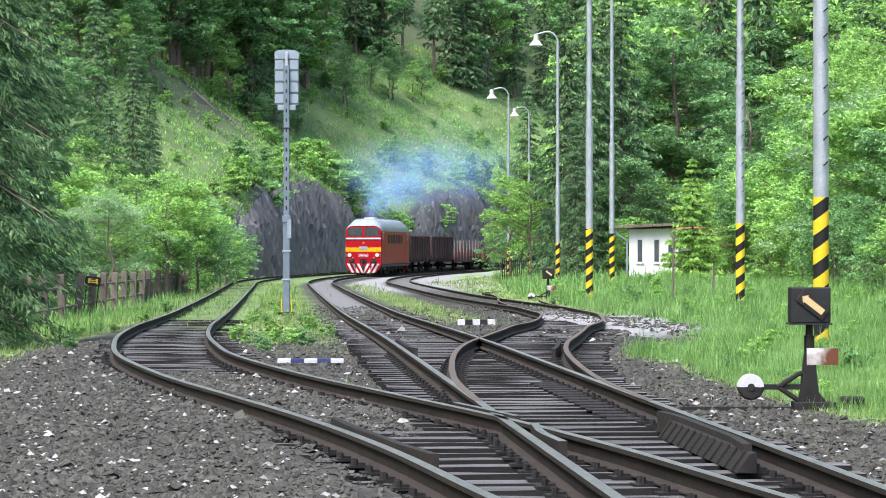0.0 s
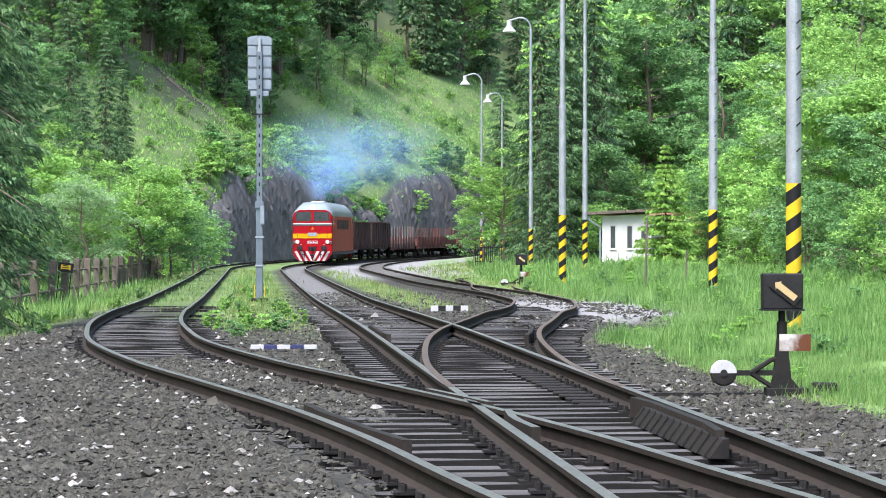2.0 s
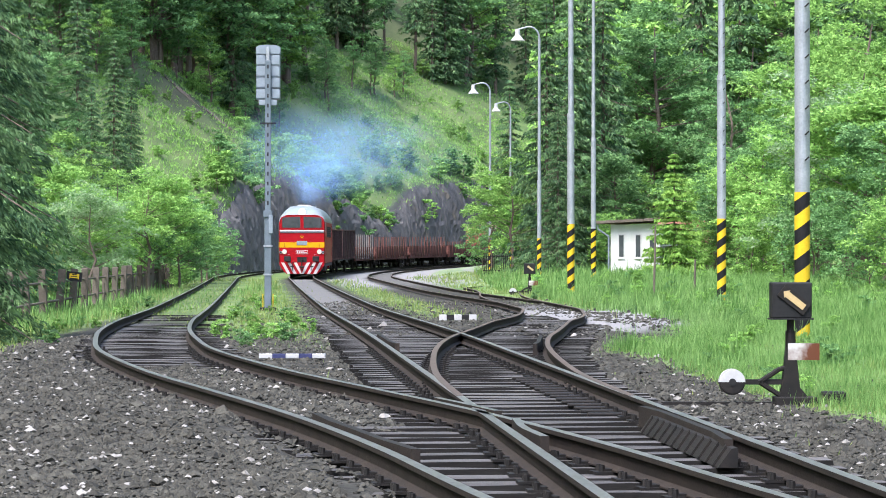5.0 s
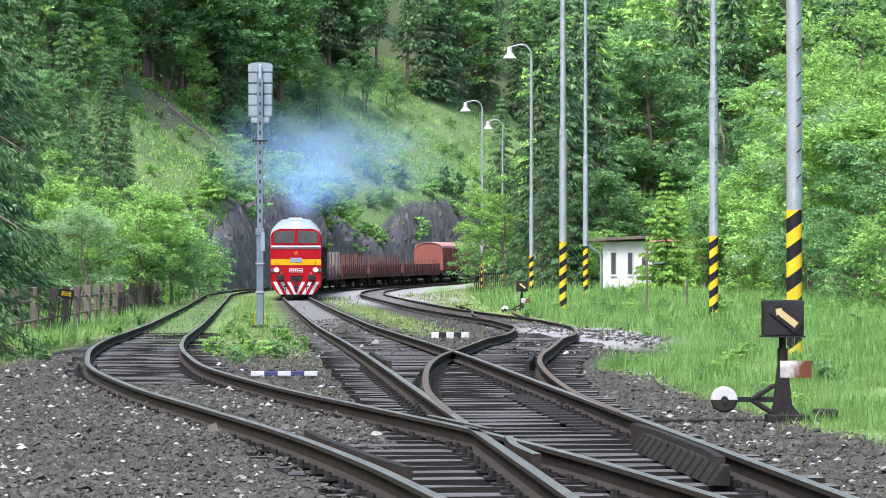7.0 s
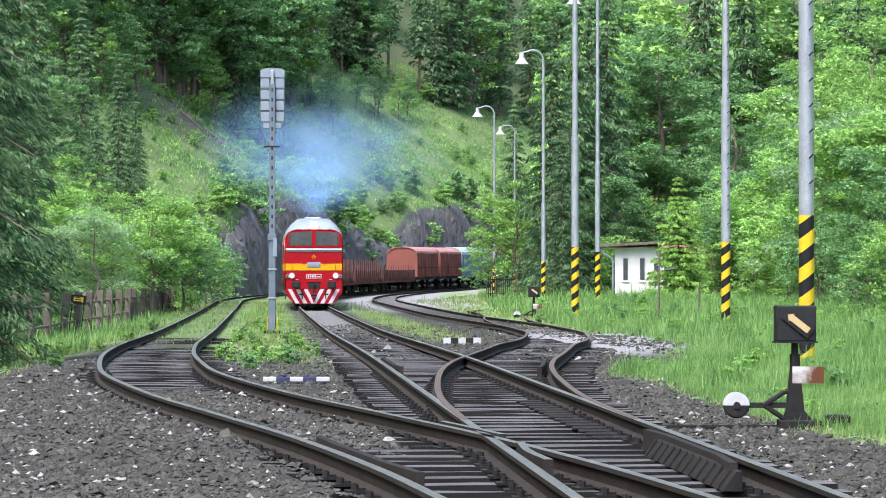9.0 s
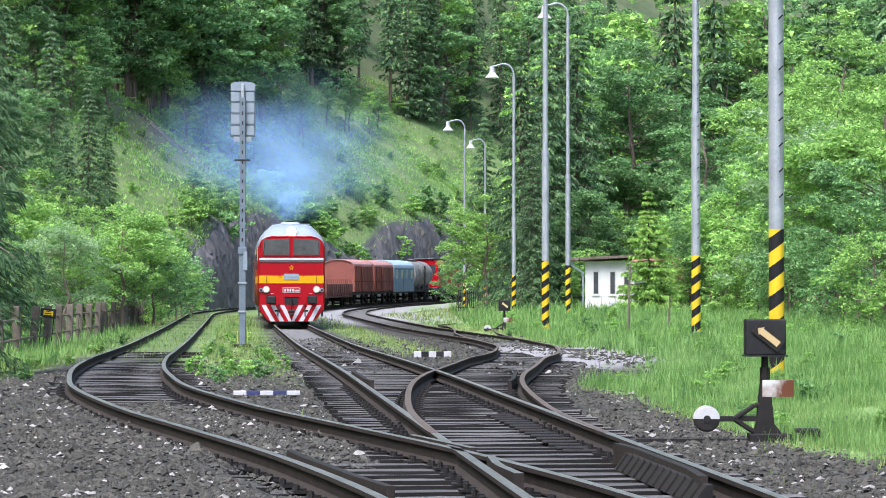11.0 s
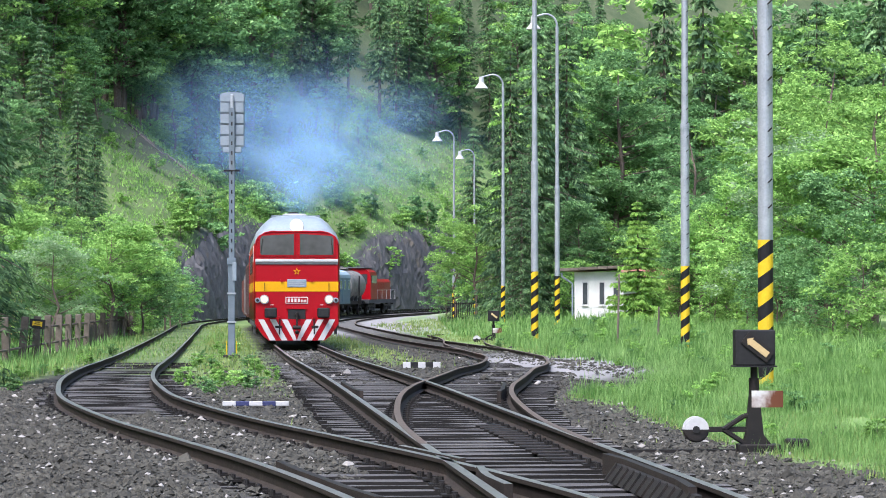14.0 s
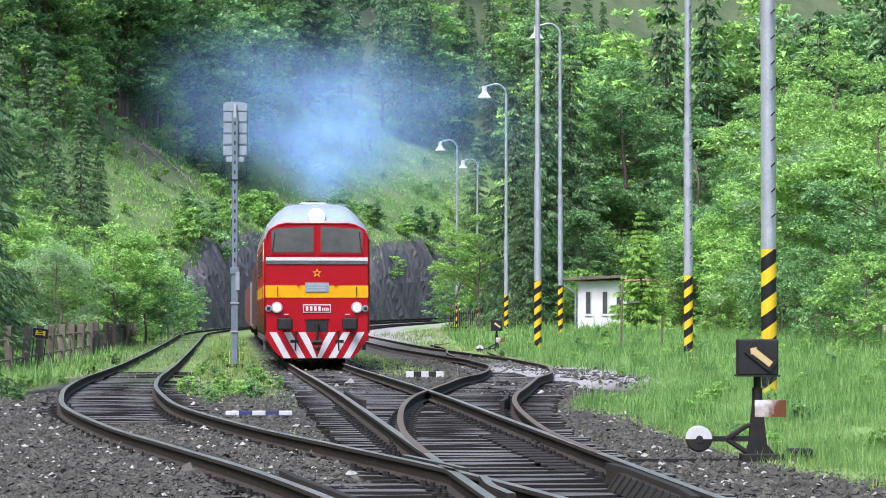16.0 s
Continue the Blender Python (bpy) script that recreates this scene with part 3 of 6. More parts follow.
def marker(px, y, length, r, label, tones, count=5):
    x = at(px, y)
    t = thing("clearance_marker", label, "track marker", pose(x, y, ground_z(x, y) + r * 0.9 + 0.03))
    for k in range(count):
        bm = fresh()
        a, b = -length / 2 + length * k / count, -length / 2 + length * (k + 1) / count
        box(bm, a, b, -r, r, -r, r, 0.008)
        part("segment", bm, tones[k % 2], t)


marker(550, 37.2, 0.92, 0.032, "low white and blue striped marker bar between tracks", [WHITE, mat("blue black paint", (0.03, 0.035, 0.09), None, 0.6)])
marker(843, 64.5, 0.90, 0.07, "low white and black striped concrete marker between tracks", [WHITE, BLACK])

# ---- hut, sheds, fence ----
PLASTER = mat("white plaster", (0.46, 0.465, 0.46), (0.35, 0.35, 0.335), 0.9, 0, 1.5, 20, 0.2)
ROOFFELT = mat("weathered roof edge boards", (0.16, 0.10, 0.08), (0.09, 0.06, 0.05), 0.9, 0, 3, 30, 0.3)
WINGLASS = mat("dark window glass", (0.03, 0.035, 0.04), (0.05, 0.055, 0.06), 0.12, 0, 2, 8, 0.0)
REDTILE = mat("faded red brown roof sheet", (0.22, 0.10, 0.075), (0.15, 0.07, 0.055), 0.8, 0, 2, 20, 0.3)


def hut():
    y = 137.0
    x = at(1105, y)
    t = thing("hut", "small white plastered railway hut with a flat overhanging roof", "hut", pose(x, y, ground_z(x, y) + 0.0, 0, 0, -24))
    part("wall", box(fresh(), 0.25, 2.9, 0, 2.8, -0.3, 2.55, 0.02), PLASTER, t)
    bm = fresh()
    prism(bm, [(-0.35, 2.58), (3.2, 2.74), (3.2, 2.86), (-0.35, 2.70)], -0.4, 3.2)
    r = part("roof", bm, ROOFFELT, t)
    for k in range(7):
        part("roof_board", box(fresh(), -0.38 + 0.52 * k, -0.38 + 0.52 * k + 0.49, -0.46, -0.40, 2.60 + 0.022 * k, 2.74 + 0.022 * k), WOOD, r)
    for wx in (0.85, 1.75, 2.5):
        w = part("window", box(fresh(), wx - 0.17, wx + 0.17, -0.03, 0.02, 0.85, 2.05), WHITE, t)
        part("pane", box(fresh(), wx - 0.12, wx + 0.12, -0.036, -0.028, 0.90, 2.0), WINGLASS, w)
        part("sill", box(fresh(), wx - 0.2, wx + 0.2, -0.07, 0.0, 0.80, 0.85), PLASTER, w)
    bm = fresh()
    cyl(bm, 0.05, 0.05, (-0.32, -0.35, 2.5), (-0.30, -0.3, 2.3), 8)
    cyl(bm, 0.05, 0.05, (-0.30, -0.3, 2.3), (0.18, -0.08, 1.95), 8)
    cyl(bm, 0.05, 0.05, (0.18, -0.08, 1.95), (0.18, -0.08, -0.2), 8)
    part("downpipe", bm, PALEGREY, t)


hut()


def small_house(px, y, w, d, h, roof_h, wall, roof, label, turn=0, z=0.0):
    x = at(px, y)
    t = thing("house", label, "house", pose(x, y, ground_z(x, y) + z, 0, 0, turn))
    bm = fresh()
    prism(bm, [(-w / 2, -0.5), (w / 2, -0.5), (w / 2, h), (0, h + roof_h - 0.1), (-w / 2, h)], 0, d)
    part("wall", bm, wall, t)
    r = 0
    for s in (-1, 1):
        bm = fresh()
        prism(bm, [(0, h + roof_h + 0.02), (s * (w / 2 + 0.5), h - 0.35), (s * (w / 2 + 0.5), h - 0.23), (0, h + roof_h + 0.16)], -0.5, d + 0.5)
        r = part("roof", bm, roof, t)
    for wx in (-w / 4, w / 4):
        q = part("window", box(fresh(), wx - 0.5, wx + 0.5, -0.05, 0.02, 0.9, 2.1), WHITE, t)
        part("pane", box(fresh(), wx - 0.42, wx + 0.42, -0.06, -0.048, 0.98, 2.02), WINGLASS, q)


small_house(1315, 139, 1.7, 3, 2.0, 0.7, WOOD, REDTILE, "low shed with faded red brown roof among bushes", 70)
small_house(55, 128, 5.5, 7, 3.2, 1.4, mat("ochre plaster", (0.55, 0.42, 0.16), (0.45, 0.33, 0.12), 0.9), ROOFFELT, "ochre house with brown eaves hidden behind the trees", 30)


def fence():
    rng = random.Random(3)
    t = thing("fence", "old weathered wooden plank fence with leaning grey posts", "fence")
    a, b = Vector((-11.0, 64)), Vector((-14.3, 152))
    n = int((b - a).length / 4.6)
    posts = fresh()
    box(posts, -0.12, 0.12, -0.12, 0.12, -0.3, 1.42, 0.02)
    me = bpy.data.meshes.new("post")
    posts.to_mesh(me)
    me.materials.append(WOOD)
    pl = fresh()
    box(pl, -0.08, 0.08, -0.012, 0.012, 0.0, 0.92, 0.004)
    mp = bpy.data.meshes.new("plank")
    pl.to_mesh(mp)
    mp.materials.append(WOOD)
    turn = math.degrees(math.atan2(b.y - a.y, b.x - a.x))
    for k in range(n + 1):
        q = a.lerp(b, k / n)
        z = ground_z(q.x, q.y)
        o = new("post", me)
        o.parent, o.matrix_basis = t, pose(q.x, q.y, z, rng.uniform(-5, 5), rng.uniform(-4, 4), turn)
    count = 420
    for k in range(count):
        f = (k + 0.5) / count
        if f < 0.58 and rng.random() < 0.965 or 0.66 < f < 0.69:
            continue
        q = a.lerp(b, f)
        o = new("plank", mp)
        lean = rng.uniform(-7, 7) if f < 0.45 else rng.uniform(-2, 2)
        o.parent, o.matrix_basis = t, pose(q.x + 0.1, q.y, ground_z(q.x, q.y) + rng.uniform(-0.12, 0.05), rng.uniform(-3, 3), lean, turn)
    for z in (0.35, 0.95):
        bm = fresh()
        cyl(bm, 0.04, 0.04, (a.x, a.y, ground_z(a.x, a.y) + z), (b.x, b.y, ground_z(b.x, b.y) + z), 6)
        part("crossbar", bm, WOOD, t)


fence()


def easel_sign():
    x, y = at(158, 90), 90.0
    t = thing("notice_board", "small yellow notice board on two thin black legs", "sign", pose(x, y, ground_z(x, y), 0, 6, 12))
    for s in (-0.2, 0.2):
        part("leg", cyl(fresh(), 0.02, 0.02, (s, 0, -0.1), (s, 0, 1.3), 6), IRON, t)
    bd = part("board", box(fresh(), -0.26, 0.26, -0.03, 0.0, 1.02, 1.34), BLACK, t)
    part("face", box(fresh(), -0.16, 0.16, -0.036, -0.028, 1.10, 1.27), YELLOW, bd, "yellow face with dark unreadable marks")
    for k in range(3):
        part("mark", box(fresh(), -0.15 + 0.03 * k, 0.12 - 0.02 * k, -0.041, -0.035, 1.10 + 0.065 * k, 1.13 + 0.065 * k), BLACK, bd)


easel_sign()


def iron_railing():
    y = 150.0
    x = at(912, y)
    t = thing("railing", "dark iron railing of upright bars beside the bushes", "railing", pose(x, y, ground_z(x, y), 0, 0, -8))
    for k in range(13):
        part("bar", box(fresh(), -0.72 + 0.12 * k - 0.02, -0.72 + 0.12 * k + 0.02, -0.02, 0.02, -0.1, 1.12), IRON, t)
    for z in (0.2, 1.0):
        part("rail", box(fresh(), -0.78, 0.78, -0.03, 0.03, z, z + 0.05), IRON, t)


iron_railing()


def stake(px, y, h):
    x = at(px, y)
    t = thing("stake", "thin grey wooden stake in the grass", "stake", pose(x, y, ground_z(x, y), 1, 1, 20))
    bm = fresh()
    cyl(bm, 0.04, 0.032, (0, 0, -0.2), (0, 0, h), 8)
    part("shaft", bm, WOOD, t)
    part("cap", cyl(fresh(), 0.034, 0.02, (0, 0, h), (0, 0, h + 0.03), 8), WOOD, t)


stake(1190, 84, 2.2)
stake(1262, 88, 1.0)

# ---- train ----
LOCO_FRONT, SPEED = 215.5, 8.79
RED = mat("red locomotive paint", (0.235, 0.0015, 0.006), (0.19, 0.001, 0.004), 0.40, 0, 1.2, 15, 0.015)
LOCOYELLOW = mat("yellow locomotive stripe", (0.46, 0.235, 0.001), (0.40, 0.20, 0.001), 0.35, 0, 1.5, 20, 0.01)
LOCOWHITE = mat("white locomotive paint", (0.40, 0.395, 0.39), (0.33, 0.325, 0.32), 0.4, 0, 2, 20, 0.02)
ROOFGREY = mat("silver grey roof paint", (0.19, 0.225, 0.245), (0.13, 0.155, 0.17), 0.35, 0.1, 1, 12, 0.03)
CABGLASS = mat("cab window glass", (0.024, 0.027, 0.030), (0.055, 0.062, 0.067), 0.06, 0.15, 0.6, 4, 0.0)
UNDER = mat("sooty underframe", (0.016, 0.015, 0.014), (0.034, 0.029, 0.027), 0.8, 0.1, 3, 25, 0.3)
UNDERGREY = mat("dusty grey bogie", (0.085, 0.088, 0.091), (0.05, 0.05, 0.053), 0.75, 0.1, 3, 25, 0.3)
BROWN = mat("rusty brown wagon paint", (0.095, 0.038, 0.030), (0.062, 0.027, 0.023), 0.75, 0, 1.2, 14, 0.12, (0.06, 0.034, 0.028), 0.1, 0.6)
PINKBROWN = mat("faded red brown van paint", (0.165, 0.055, 0.041), (0.125, 0.044, 0.034), 0.75, 0, 0.9, 12, 0.1, (0.18, 0.08, 0.06), 0.1, 0.62)
PALEROOF = mat("faded pink grey van roof", (0.28, 0.15, 0.135), (0.23, 0.125, 0.112), 0.7, 0, 1, 12, 0.1)
DARKBROWN = mat("dark sooty brown planks", (0.055, 0.032, 0.030), (0.034, 0.023, 0.022), 0.8, 0, 1.0, 12, 0.15, (0.08, 0.048, 0.04), 0.1, 0.62)
BLUEGREY = mat("blue grey van paint", (0.115, 0.175, 0.205), (0.09, 0.14, 0.165), 0.6, 0, 1.2, 14, 0.05)
BLUEROOF = mat("pale blue grey roof", (0.25, 0.33, 0.38), (0.20, 0.27, 0.31), 0.5, 0, 1.2, 14, 0.05)
TANK = mat("stained grey tank", (0.19, 0.185, 0.175), (0.12, 0.118, 0.112), 0.6, 0.2, 0.9, 10, 0.1, (0.10, 0.09, 0.08), 0.1, 0.6)
LAMP = glow("headlamp", (1.0, 0.72, 0.34), 3.5)
LAMP_LOW = glow("lower headlamp", (0.50, 0.38, 0.20), 0.45)
RUBBER = mat("black buffer", (0.010, 0.010, 0.011), (0.020, 0.020, 0.020), 0.6, 0.0, 8, 40, 0.1)


def wheelset(y, parent, r=0.48, material=UNDER):
    bm = fresh()
    for s in (-1, 1):
        cyl(bm, r, r, (s * 0.72, y, r), (s * 0.85, y, r), 20)
        cyl(bm, r + 0.03, r + 0.03, (s * 0.69, y, r), (s * 0.72, y, r), 20)
    cyl(bm, 0.08, 0.08, (-0.9, y, r), (0.9, y, r), 8)
    part("wheelset", bm, material, parent)


def bogie(y, parent, axles=(-0.9, 0.9), material=UNDER, r=0.46):
    bm = fresh()
    lo, hi = min(axles) - 0.55, max(axles) + 0.55
    for s in (-1, 1):
        box(bm, s * 1.05 - 0.07, s * 1.05 + 0.07, y + lo, y + hi, 0.62, 0.86, 0.03)
        for a in axles:
            box(bm, s * 1.05 - 0.13, s * 1.05 + 0.13, y + a - 0.16, y + a + 0.16, 0.32, 0.66, 0.03)
        for a, b in zip(axles, axles[1:]):
            m = (a + b) / 2
            for q in (-0.13, 0.13):
                cyl(bm, 0.08, 0.08, (s * 1.08, y + m + q, 0.36), (s * 1.08, y + m + q, 0.70), 8)
    box(bm, -1.0, 1.0, y - 0.2, y + 0.2, 0.55, 0.85)
    part("bogie", bm, material, parent)
    for a in axles:
        wheelset(y + a, parent, r)


def buffers(y, s, parent, x=0.875, z=1.02):
    for k in (-1, 1):
        bm = fresh()
        cyl(bm, 0.11, 0.11, (k * x, y, z), (k * x, y + s * 0.42, z), 12)
        cyl(bm, 0.20, 0.20, (k * x, y + s * 0.42, z), (k * x, y + s * 0.47, z), 16)
        part("buffer", bm, RUBBER, parent)


SIDE = [(-1.475, 0.84), (-1.475, 2.1), (-1.475, 3.46), (-1.45, 3.70), (-1.37, 3.90), (-1.13, 4.20), (-0.88, 4.40), (-0.62, 4.47), (0, 4.50)]
SECTION = SIDE + [(-x, z) for x, z in SIDE[-2::-1]]


def brow(x, z, up):
    """The roof's height towards the ends, where it comes down over square shoulders."""
    if z < 3.46:
        return z
    return 3.46 + (z - 3.46) * up + (1 - up) * 0.13 * smooth(1.475, 1.35, abs(x)) * smooth(0.6, 1.1, abs(x))


def hull(bm, stations, keep):
    """Draw the car body's section along; stations: (y, side scale, how far the roof is up)."""
    rows = []
    for y, k, up in stations:
        rows.append([bm.verts.new((x * k, y, brow(x, z, up))) for x, z in SECTION])
    for a, b in zip(rows, rows[1:]):
        for i in range(len(SECTION) - 1):
            f = bm.faces.new((a[i], a[i + 1], b[i + 1], b[i]))
            f.smooth = True
            f.material_index = 1 if 2 <= i < len(SECTION) - 3 else 0
    return rows


def star_outline(r):
    return [(r * (1 if k % 2 == 0 else 0.42) * math.sin(math.pi * k / 5), r * (1 if k % 2 == 0 else 0.42) * math.cos(math.pi * k / 5)) for k in range(10)]


def locomotive():
    t = thing("locomotive", "red diesel locomotive with yellow stripe, silver roof and lit headlamps", "locomotive", group="goods train")
    L = 16.7
    bm = fresh()
    st = [(0.0, 0.955, 0.42), (0.05, 0.985, 0.46), (0.14, 1.0, 0.52), (0.45, 1.0, 0.74), (0.9, 1.0, 0.92), (1.4, 1.0, 1.0)]
    st += [(L * k / 8, 1.0, 1.0) for k in range(1, 8)] + [(L - a, b, c) for a, b, c in reversed(st)]
    rows = hull(bm, st, 0)
    bm.faces.new(rows[0])
    bm.faces.new(rows[-1][::-1])
    bm.faces.new([rows[k][0] for k in range(len(rows))])
    bm.normal_update()
    part("body", bm, [RED, ROOFGREY], t)
    # front: bands, windows, star, plates; the same at the rear end, turned about
    for m in (Matrix.Identity(4), Matrix.Translation((0, L, 0)) @ Matrix.Rotation(math.pi, 4, "Z")):
        front = m == Matrix.Identity(4)

        def piece(name, bm, material, parent=t, label=""):
            bmesh.ops.transform(bm, matrix=m, verts=bm.verts)
            return part(name, bm, material, parent, label)

        # lip below the roof
        edge = [(x * 0.955, brow(x, z, 0.42)) for x, z in SECTION if z >= 3.46]
        bm = fresh()
        for (xa, za), (xb, zb) in zip(edge, edge[1:]):
            cyl(bm, 0.028, 0.028, (xa, 0.0, za), (xb, 0.0, zb), 6)
        piece("roof_edge", bm, RED)
        piece("yellow_band", box(fresh(), -1.43, 1.43, -0.012, 0.03, 1.83, 2.17, 0.004), LOCOYELLOW, t, "yellow front band")
        piece("white_band", box(fresh(), -1.42, 1.42, -0.03, 0.03, 2.86, 2.95, 0.006), LOCOWHITE, t)
        piece("grey_band", box(fresh(), -1.42, 1.42, -0.025, 0.03, 2.76, 2.857, 0.006), UNDERGREY, t)
        for s in (-1, 1):
            outer, inner = 1.26 * s, 0.055 * s
            bm = fresh()
            prism(bm, [(inner, 3.03), (outer, 3.03), (outer * 1.04, 3.10), (outer * 1.04, 3.68), (outer * 0.98, 3.79), (inner, 3.86)], -0.022, 0.01)
            w = piece("window_frame", bm, RED)
            bm = fresh()
            prism(bm, [(inner + 0.045 * s, 3.09), (outer * 0.97, 3.09), (outer * 1.0, 3.14), (outer * 1.0, 3.65), (outer * 0.95, 3.745), (inner + 0.045 * s, 3.81)], -0.030, -0.018)
            piece("windscreen", bm, CABGLASS, w, "dark reflecting cab window")
            piece("wiper", cyl(fresh(), 0.012, 0.012, (outer * 0.98, -0.05, 3.12), (outer * 0.93, -0.05, 3.66), 5), IRON, w)
            lamp = piece("headlight", cyl(fresh(), 0.16, 0.15, (1.11 * s, 0.02, 1.56), (1.11 * s, -0.07, 1.56), 20), STEEL, t, "round headlight with bright rim")
            piece("lens", cyl(fresh(), 0.12, 0.11, (1.11 * s, -0.06, 1.56), (1.11 * s, -0.085, 1.56), 20), LAMP_LOW if front else CABGLASS, lamp)
            tail = piece("marker_light", cyl(fresh(), 0.095, 0.085, (1.345 * s, 0.02, 1.53), (1.345 * s, -0.06, 1.53), 16), PALEGREY, t)
            piece("lens", cyl(fresh(), 0.055, 0.05, (1.345 * s, -0.05, 1.53), (1.345 * s, -0.075, 1.53), 12), BLACK, tail)
            bm = fresh()
            cyl(bm, 0.13, 0.13, (0.90 * s, 0.0, 1.10), (0.90 * s, -0.45, 1.10), 14)
            box(bm, 0.90 * s - 0.215, 0.90 * s + 0.215, -0.52, -0.45, 0.93, 1.28, 0.05)
            piece("buffer", bm, RUBBER)
            piece("handrail", cyl(fresh(), 0.012, 0.012, (1.10 * s, -0.05, 1.86), (1.10 * s, -0.05, 2.14), 6), IRON)
            piece("step", box(fresh(), 0.62 * s - 0.12, 0.62 * s + 0.12, -0.12, 0.0, 0.58, 0.66), IRON)
            piece("brake_hose", cyl(fresh(), 0.022, 0.022, (0.58 * s, -0.10, 0.95), (0.60 * s, -0.16, 0.36), 6), BLACK)
            piece("hose_tap", box(fresh(), 0.57 * s - 0.05, 0.57 * s + 0.05, -0.14, -0.04, 0.90, 0.98), RED)
            piece("knob", cyl(fresh(), 0.05, 0.05, (0.52 * s, 0.0, 2.20), (0.52 * s, -0.05, 2.20), 10), RED)
            piece("grip", cyl(fresh(), 0.012, 0.012, (0.85 * s - 0.06, -0.04, 1.37), (0.85 * s + 0.06, -0.04, 1.37), 6), LOCOWHITE)
        bm = fresh()
        o = star_outline(0.135)
        i = star_outline(0.075)
        for k in range(10):
            q = [o[k], o[(k + 1) % 10], i[(k + 1) % 10], i[k]]
            prism(bm, [(x, z + 2.52) for x, z in q], -0.02, 0.0)
        piece("star", bm, LOCOYELLOW, t, "yellow five-pointed star outline")
        plate = piece("maker_plate", box(fresh(), -0.33, 0.33, -0.03, 0.0, 1.98, 2.25, 0.01), PALEGREY, t, "silver plate with raised unreadable lines")
        for k in range(3):
            piece("line", box(fresh(), -0.26, 0.26, -0.036, -0.028, 2.03 + 0.07 * k, 2.06 + 0.07 * k), STEEL, plate)
        num = piece("number_plate", box(fresh(), -0.385, 0.385, -0.022, 0.0, 1.415, 1.645, 0.006), LOCOWHITE, t, "red plate with white border and bars")
        piece("field", box(fresh(), -0.36, 0.36, -0.028, -0.02, 1.44, 1.62), RED, num)
        for k in range(4):
            piece("bar", box(fresh(), -0.31 + 0.115 * k, -0.24 + 0.115 * k, -0.033, -0.027, 1.47, 1.59), LOCOWHITE, num)
        for k in range(4):
            piece("bar", box(fresh(), 0.14 + 0.05 * k, 0.175 + 0.05 * k, -0.033, -0.027, 1.47, 1.55), LOCOWHITE, num)
        bm = fresh()
        box(bm, -0.30, 0.30, -0.03, 0.02, 0.70, 1.22, 0.02)
        piece("coupler_pocket", bm, BLACK)
        bm = fresh()
        cyl(bm, 0.06, 0.04, (0, -0.02, 1.06), (0, -0.32, 1.06), 8)
        cyl(bm, 0.035, 0.035, (0, -0.32, 1.10), (0, -0.32, 0.58), 8)
        cyl(bm, 0.07, 0.07, (-0.14, -0.30, 0.60), (0.14, -0.30, 0.60), 8)
        bmesh.ops.create_uvsphere(bm, u_segments=8, v_segments=6, radius=0.075, matrix=Matrix.Translation((0, -0.32, 0.44)))
        piece("screw_coupling", bm, IRON)
        piece("beam_edge", box(fresh(), -0.36, 0.36, -0.05, 0.0, 1.23, 1.26), RED)
        # chevron snow plough
        bm = fresh()
        prism(bm, [(-1.43, 0.88), (1.43, 0.88), (1.43, 0.72), (1.16, 0.32), (0.96, 0.15), (-0.96, 0.15), (-1.16, 0.32), (-1.43, 0.72)], -0.10, 0.12)
        plough = piece("plough", bm, RED, t, "red and white striped plough")
        half_w = lambda z: 1.43 if z > 0.72 else (1.16 + 0.27 * (z - 0.32) / 0.40 if z > 0.32 else 0.96 + 0.20 * (z - 0.15) / 0.17)
        for s in (-1, 1):
            for k in range(4):
                x0 = 0.12 + 0.40 * k
                bm = fresh()
                pts = []
                for z, sh in ((0.875, 0.40), (0.60, 0.25), (0.155, 0.0)):
                    pts.append((min(x0 + sh - 0.20, half_w(z)), z))
                for z, sh in ((0.155, 0.0), (0.60, 0.25), (0.875, 0.40)):
                    pts.append((min(x0 + sh, half_w(z)), z))
                pts = [(s * max(0.0, x), z) for x, z in pts]
                if abs(pts[0][0] - pts[5][0]) < 0.02 and abs(pts[1][0] - pts[4][0]) < 0.02:
                    continue
                prism(bm, pts, -0.106, -0.10)
                bmesh.ops.remove_doubles(bm, verts=bm.verts, dist=0.002)
                piece("stripe", bm, LOCOWHITE, plough)
        bm = fresh()
        cyl(bm, 0.235, 0.225, (0, 0.55, 4.12), (0, 0.10, 4.10), 20)
        top = piece("top_headlight", bm, LOCOWHITE, t, "large round headlight in the roof front")
        piece("lens", cyl(fresh(), 0.21, 0.20, (0, 0.12, 4.10), (0, 0.08, 4.10), 24), LAMP if front else CABGLASS, top)
    # sides
    for s in (-1, 1):
        part("side_stripe", box(fresh(), s * 1.478 - 0.006, s * 1.478 + 0.006, 0.1, L - 0.1, 1.83, 2.17), LOCOYELLOW if s < 0 else RED, t)
        for y in (0.7, L - 1.6):
            w = part("side_window", box(fresh(), s * 1.478 - 0.012, s * 1.478 + 0.012, y, y + 0.75, 2.85, 3.4, 0.01), LOCOWHITE, t)
            part("pane", box(fresh(), s * 1.482 - 0.014, s * 1.482 + 0.014, y + 0.05, y + 0.70, 2.9, 3.35), CABGLASS, w)
        for y in (1.75, L - 2.4):
            part("door", box(fresh(), s * 1.48 - 0.012, s * 1.48 + 0.012, y, y + 0.62, 1.25, 3.3, 0.01), RED, t)
